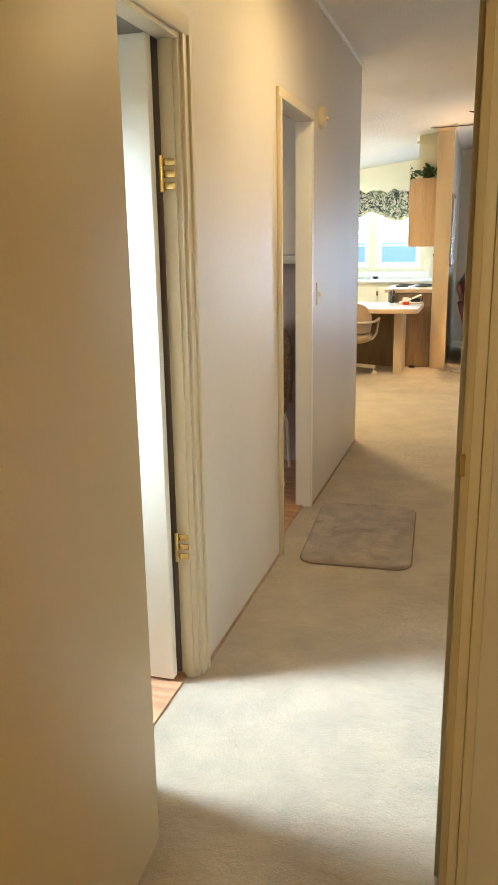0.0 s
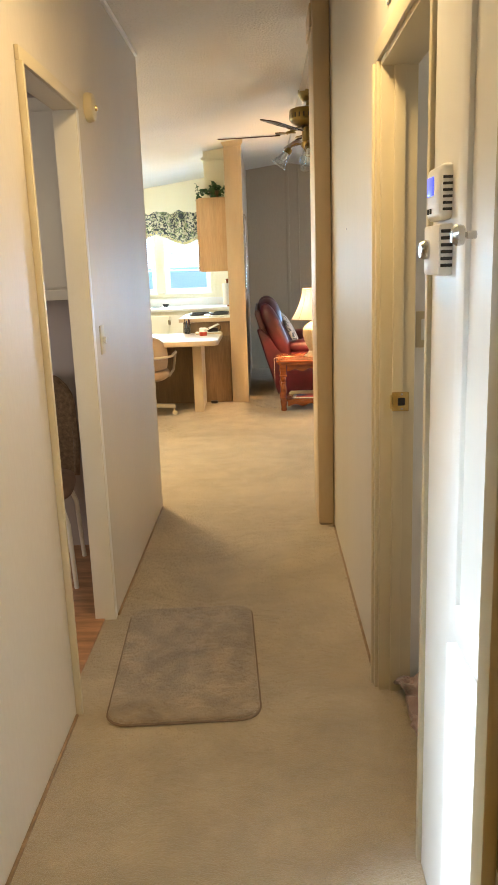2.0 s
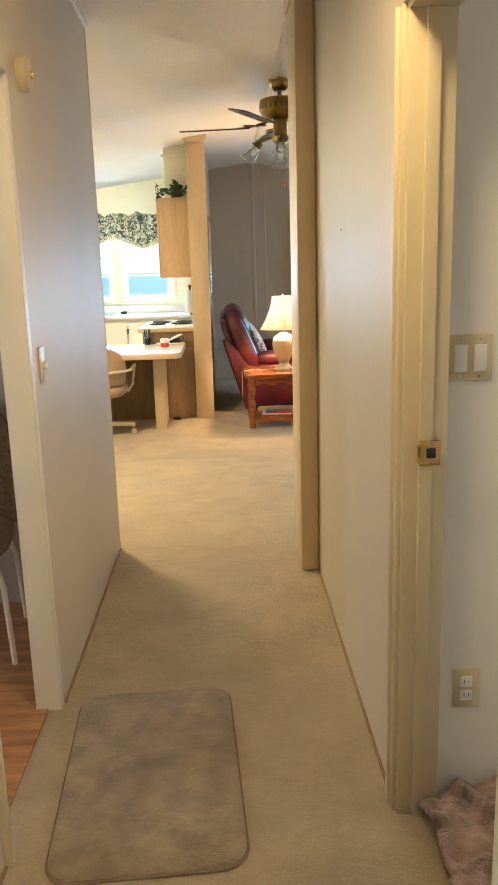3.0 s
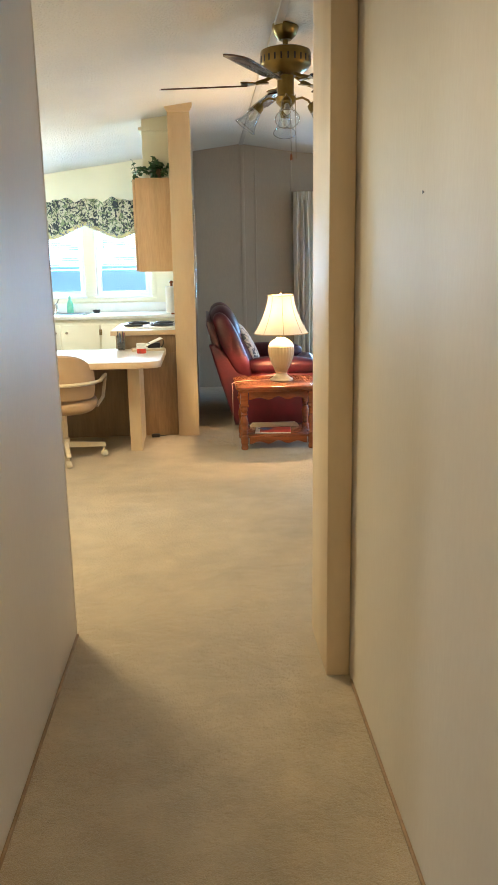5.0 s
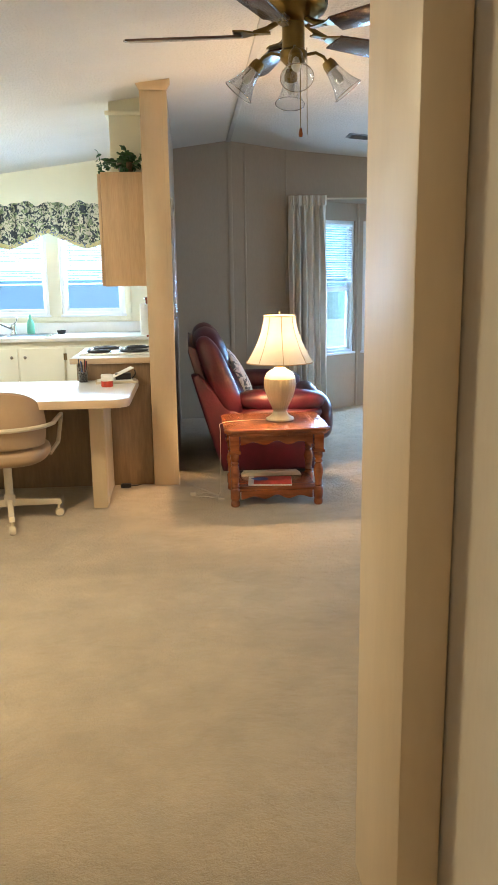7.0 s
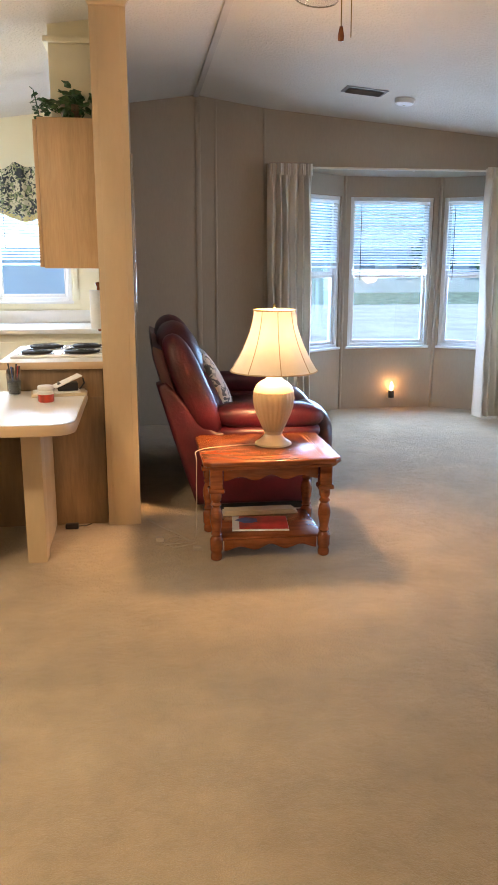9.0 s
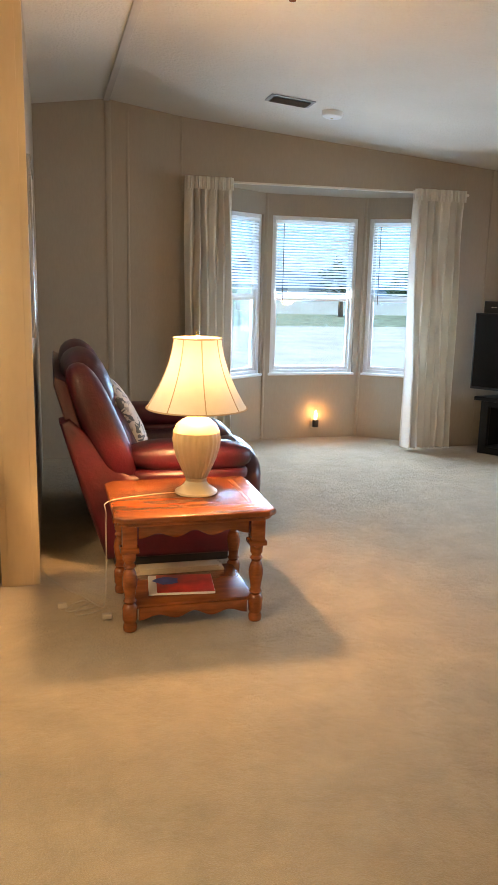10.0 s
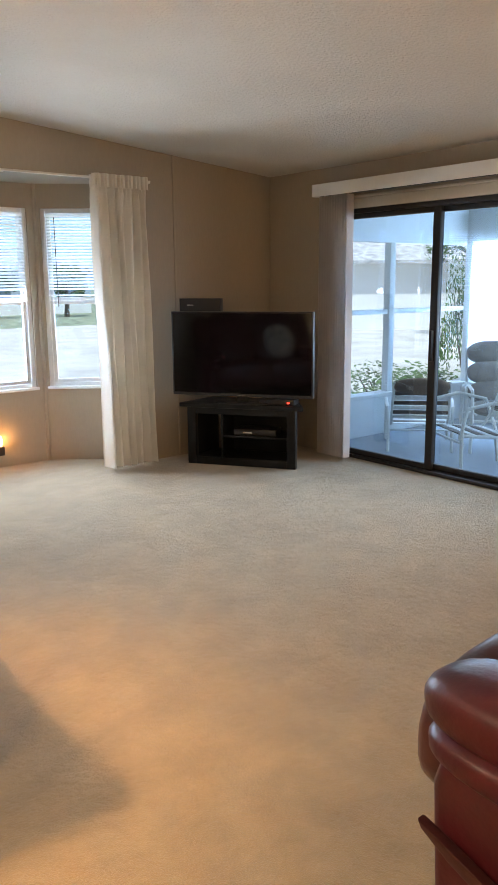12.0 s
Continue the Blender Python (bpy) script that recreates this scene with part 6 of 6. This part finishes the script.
def porch_wall(name, lo, hi, along, label):
    """A knee wall with a sill, a header and posts; lo, hi: its ground corners; along: 0 for x, 1 for y."""
    bm = bmesh.new()

    def run(z0, z1, grow=0.0, r=0.0):
        a, b = list(lo), list(hi)
        a[1 - along] -= grow
        b[1 - along] += grow
        add_box(bm, (*a, z0), (*b, z1), r)

    run(PF, 0.24)
    run(0.24, 0.28, 0.03, 0.006)
    run(1.79, 2.22)
    setting(name, bm, M_SIDING, label, "wall", smooth=False)


porch_wall("wall_porch_east", (PX, 6.5), (PX + 0.10, PN + 0.10), 1, "white porch knee wall with open lights")
porch_wall("wall_porch_north", (SIDE + 0.14, PN), (PX - 0.031, PN + 0.10), 0, "white porch end wall with open lights")
for x, y in [(PX + 0.05, y) for y in (6.6, 8.1, 9.6, 11.1, PN)] + [(x, PN + 0.05) for x in (4.82, 6.30)]:
    bm = bmesh.new()
    add_box(bm, (x - 0.04, y - 0.04, 0.28), (x + 0.04, y + 0.04, 1.79), 0.004)
    setting("trim_porch_post", bm, M_SIDING, "white porch post", "post")
bm = bmesh.new()
add_box(bm, (4.861, PN + 0.03, 1.08), (6.259, PN + 0.07, 1.13), 0.003)
add_box(bm, (6.341, PN + 0.03, 1.08), (PX, PN + 0.07, 1.13), 0.003)
setting("trim_porch_rail", bm, M_SIDING, "white cross rail of the porch lights", "trim")
bm = bmesh.new()
add_box(bm, (SIDE + 0.14, 6.5, PF), (PX - 0.031, 6.6, 2.4))
setting("wall_porch_south", bm, M_SIDING, "white porch end wall", "wall", smooth=False)
t = thing("porch_blind", pose(PX - 0.04, 0, 0), "long white horizontal blind lowered over the porch opening", "blind")
sm = None
for k in range(64):
    if sm is None:
        o = boxpart("slat", (-0.012, 10.30, -0.001), (0.012, 12.56, 0.001), M_SLAT, t, 0)
        sm = o.data
    else:
        o = new("slat", sm)
        o.parent = t
    o.matrix_basis = pose(0, 0, 0.30 + k * 0.0235, 0, 62)
boxpart("head_rail", (-0.02, 10.30, 1.80), (0.02, 12.56, 1.83), M_SLAT, t, 0.003)


def patio_chair(m, label, striped):
    t = thing("patio_chair", m, label, "patio chair", "patio chairs")
    for s in (-1, 1):
        bm = bmesh.new()
        add_tube(bm, [(0.30, s * 0.30, 0.0), (0.31, s * 0.30, 0.40), (0.27, s * 0.30, 0.58), (0.05, s * 0.31, 0.62), (-0.20, s * 0.30, 0.56), (-0.30, s * 0.29, 0.30), (-0.34, s * 0.29, 0.0)], 0.016, 8)
        part("side_frame", bm, M_PLASTIC, t)
        bm = bmesh.new()
        add_tube(bm, [(0.28, s * 0.26, 0.36), (-0.16, s * 0.26, 0.32), (-0.24, s * 0.26, 0.45), (-0.42, s * 0.25, 0.92)], 0.014, 8)
        part("seat_rail", bm, M_PLASTIC, t)
    if striped:
        for k in range(8):
            u = k / 7
            bm = bmesh.new()
            add_box(bm, (-0.004, -0.255, -0.028), (0.004, 0.255, 0.028), 0.002, m=pose(-0.245 - 0.165 * u, 0, 0.44 + 0.46 * u, 0, -20))
            part("strap", bm, M_STRIPE if k % 2 else M_PLASTIC, t)
        for k in range(6):
            boxpart("strap", (-0.03, -0.255, -0.004), (0.03, 0.255, 0.004), M_STRIPE if k % 2 else M_PLASTIC, t, 0.002, m=pose(-0.13 + k * 0.075, 0, 0.33 + 0.006 * k, 0, -5))
        bm = bmesh.new()
        add_pillow(bm, (0.13, 0.50, 0.20), pose(-0.40, 0, 0.86, 0, -20), 0.7, 12, 2.8)
        part("head_cushion", bm, M_BROWNCUSHION, t)
    else:
        for k in range(3):
            bm = bmesh.new()
            add_pillow(bm, (0.12, 0.52, 0.20), pose(-0.20 - 0.07 * k, 0, 0.50 + 0.185 * k, 0, -20), 0.8, 12, 3.0)
            part("back_cushion", bm, M_CUSHION, t)
        bm = bmesh.new()
        add_pillow(bm, (0.50, 0.52, 0.13), pose(0.05, 0, 0.385, 0, -4), 0.7, 12, 3.0)
        part("seat_cushion", bm, M_CUSHION, t)
    for x, z in ((0.29, 0.30), (-0.30, 0.28)):
        bm = bmesh.new()
        add_tube(bm, [(x, -0.295, z), (x, 0.295, z)], 0.012, 8)
        part("stretcher", bm, M_PLASTIC, t)
    return t


patio_chair(pose(5.98, 12.02, PF, 0, 0, 42) @ Matrix.Diagonal((0.95, 1.0, 0.72, 1)), "white patio chair with brown striped straps and cushion", True)
patio_chair(pose(6.45, 11.45, PF, 0, 0, 225), "white patio chair with thick grey cushions", False)

patio_chair(pose(5.52, 11.02, PF, 0, 0, 152), "white patio chair with brown straps beside the sliding door", True)

# ---- outside ----


def house(m, w, dp, h, label, siding=None, glazed=True):
    t = thing("house", m, label, "house")
    bm = bmesh.new()
    add_box(bm, (-w / 2, -dp / 2, 0), (w / 2, dp / 2, h))
    part("wall", bm, siding or M_SIDING, t)
    bm = bmesh.new()
    add_prism(bm, [(-dp / 2 - 0.5, h), (0, h + 1.3), (dp / 2 + 0.5, h), (dp / 2 + 0.5, h - 0.12), (0, h + 1.15), (-dp / 2 - 0.5, h - 0.12)], -w / 2 - 0.4, w / 2 + 0.4, "x")
    part("roof", bm, M_ROOF, t)
    n = int(w / 2.2) if glazed else 0
    for k in range(n):
        x = -w / 2 + (k + 0.5) * w / n
        o = boxpart("window", (x - 0.55, -dp / 2 - 0.05, 0.9), (x + 0.55, -dp / 2 - 0.001, 2.1), M_SIDING, t, 0.01)
        for s in (0, 1):
            boxpart("pane", (x - 0.48, -dp / 2 - 0.056, 0.97 + s * 0.56), (x + 0.48, -dp / 2 - 0.051, 1.48 + s * 0.55), M_HOUSEGLASS, o, 0)
    return t


house(pose(-1.0, 57, -0.5), 18, 7, 2.7, "white single-storey house across the drive")
house(pose(27, 30, -0.5, 0, 0, -45), 14, 7, 2.7, "white single-storey house beyond the porch lawn", None, False)
house(pose(19, 58, -0.5), 12, 7, 2.7, "white single-storey house across the drive")
house(pose(-7.2, 25.5, -0.5), 12, 7, 2.3, "pale blue single-storey house beside the drive", M_BLUESIDING, False)
house(pose(-23, 56, -0.5), 16, 7, 2.7, "white single-storey house across the drive")


def leafy(bm, rng, c, r, n, size):
    for _ in range(n):
        d = Vector((rng.gauss(0, 1), rng.gauss(0, 1), rng.gauss(0, 1))).normalized() * r * rng.random() ** 0.4
        p = Vector(c) + Vector((d.x, d.y, d.z * 0.8))
        a = Vector((rng.gauss(0, 1), rng.gauss(0, 1), rng.gauss(0, 1))).normalized() * size * rng.uniform(0.6, 1.3)
        b = a.orthogonal().normalized() * size * 0.5
        bm.faces.new([bm.verts.new(p - a), bm.verts.new(p + b), bm.verts.new(p + a), bm.verts.new(p - b)])


def tree(m, h, seed, label):
    t = thing("tree", m, label, "tree")
    rng = random.Random(seed)
    bm = bmesh.new()
    add_tube(bm, [(0, 0, 0), (0.05, 0.02, h * 0.3), (0.0, 0.08, h * 0.6), (0.05, 0.05, h * 0.85)], [0.16, 0.13, 0.09, 0.03], 9)
    ends = []
    for k in range(9):
        a = k * 2.4 + rng.uniform(-0.3, 0.3)
        z = h * rng.uniform(0.35, 0.7)
        e = Vector((math.cos(a) * h * 0.28, math.sin(a) * h * 0.28, z + h * rng.uniform(0.1, 0.28)))
        add_tube(bm, [(0, 0.04, z), (e.x * 0.5, e.y * 0.5, z + (e.z - z) * 0.6), tuple(e)], [0.06, 0.04, 0.012], 6)
        ends.append(e)
    part("trunk", bm, M_BARK, t)
    bm = bmesh.new()
    for e in ends + [Vector((0, 0, h * 0.9))]:
        for _ in range(4):
            leafy(bm, rng, e + Vector((rng.gauss(0, 0.3), rng.gauss(0, 0.3), rng.gauss(0, 0.25))), h * 0.13, 75, 0.085)
    part("crown", bm, M_TREELEAF, t, smooth=False)


def bush(m, seed, label):
    t = thing("bush", m, label, "bush")
    rng = random.Random(seed)
    bm = bmesh.new()
    for k in range(6):
        a = k * 1.05
        add_tube(bm, [(0, 0, 0), (0.25 * math.cos(a), 0.25 * math.sin(a), 0.4), (0.4 * math.cos(a), 0.4 * math.sin(a), 0.8)], [0.025, 0.018, 0.006], 6)
    part("stem", bm, M_BARK, t)
    bm = bmesh.new()
    for _ in range(14):
        leafy(bm, rng, (rng.uniform(-0.6, 0.6), rng.uniform(-0.6, 0.6), rng.uniform(0.3, 1.0)), 0.34, 140, 0.034)
    part("foliage", bm, M_TREELEAF, t, smooth=False)


for k, (x, y, g) in enumerate(((8.3, 14.3, 0.75), (8.8, 11.6, 1.0), (12.6, 16.2, 1.9), (14.2, 16.6, 2.2), (9.0, 9.9, 1.0))):
    bush(pose(x, y, -0.5, 0, 0, k * 50) @ Matrix.Diagonal((*([0.65 if g > 1.5 else 1.2] * 2), g, 1)), k, "leafy green shrub outside the porch")
for k, (x, y, h) in enumerate(((24, 23.5, 5), (15, 11, 4.2), (28, 22, 6), (17, 51, 3.2), (21, 50, 2.8), (-12, 62, 6))):
    tree(pose(x, y, -0.5, 0, 0, k * 70), h, 20 + k, "broad leafy garden tree")

# framed picture on the living room side of the partition
t = thing("wall_picture", pose(-0.14, 10.50, 1.53), "white-framed picture on the partition wall", "picture")
bm = bmesh.new()
for a, b, c, e in ((-0.34, -0.31, -0.40, 0.40), (0.31, 0.34, -0.40, 0.40), (-0.31, 0.31, -0.40, -0.37), (-0.31, 0.31, 0.37, 0.40)):
    add_box(bm, (0.001, a, c), (0.020, b, e), 0.003)
part("frame", bm, M_STEEL, t)
boxpart("print", (0.001, -0.312, -0.372), (0.014, 0.312, 0.372), M_LILAC, t, 0)
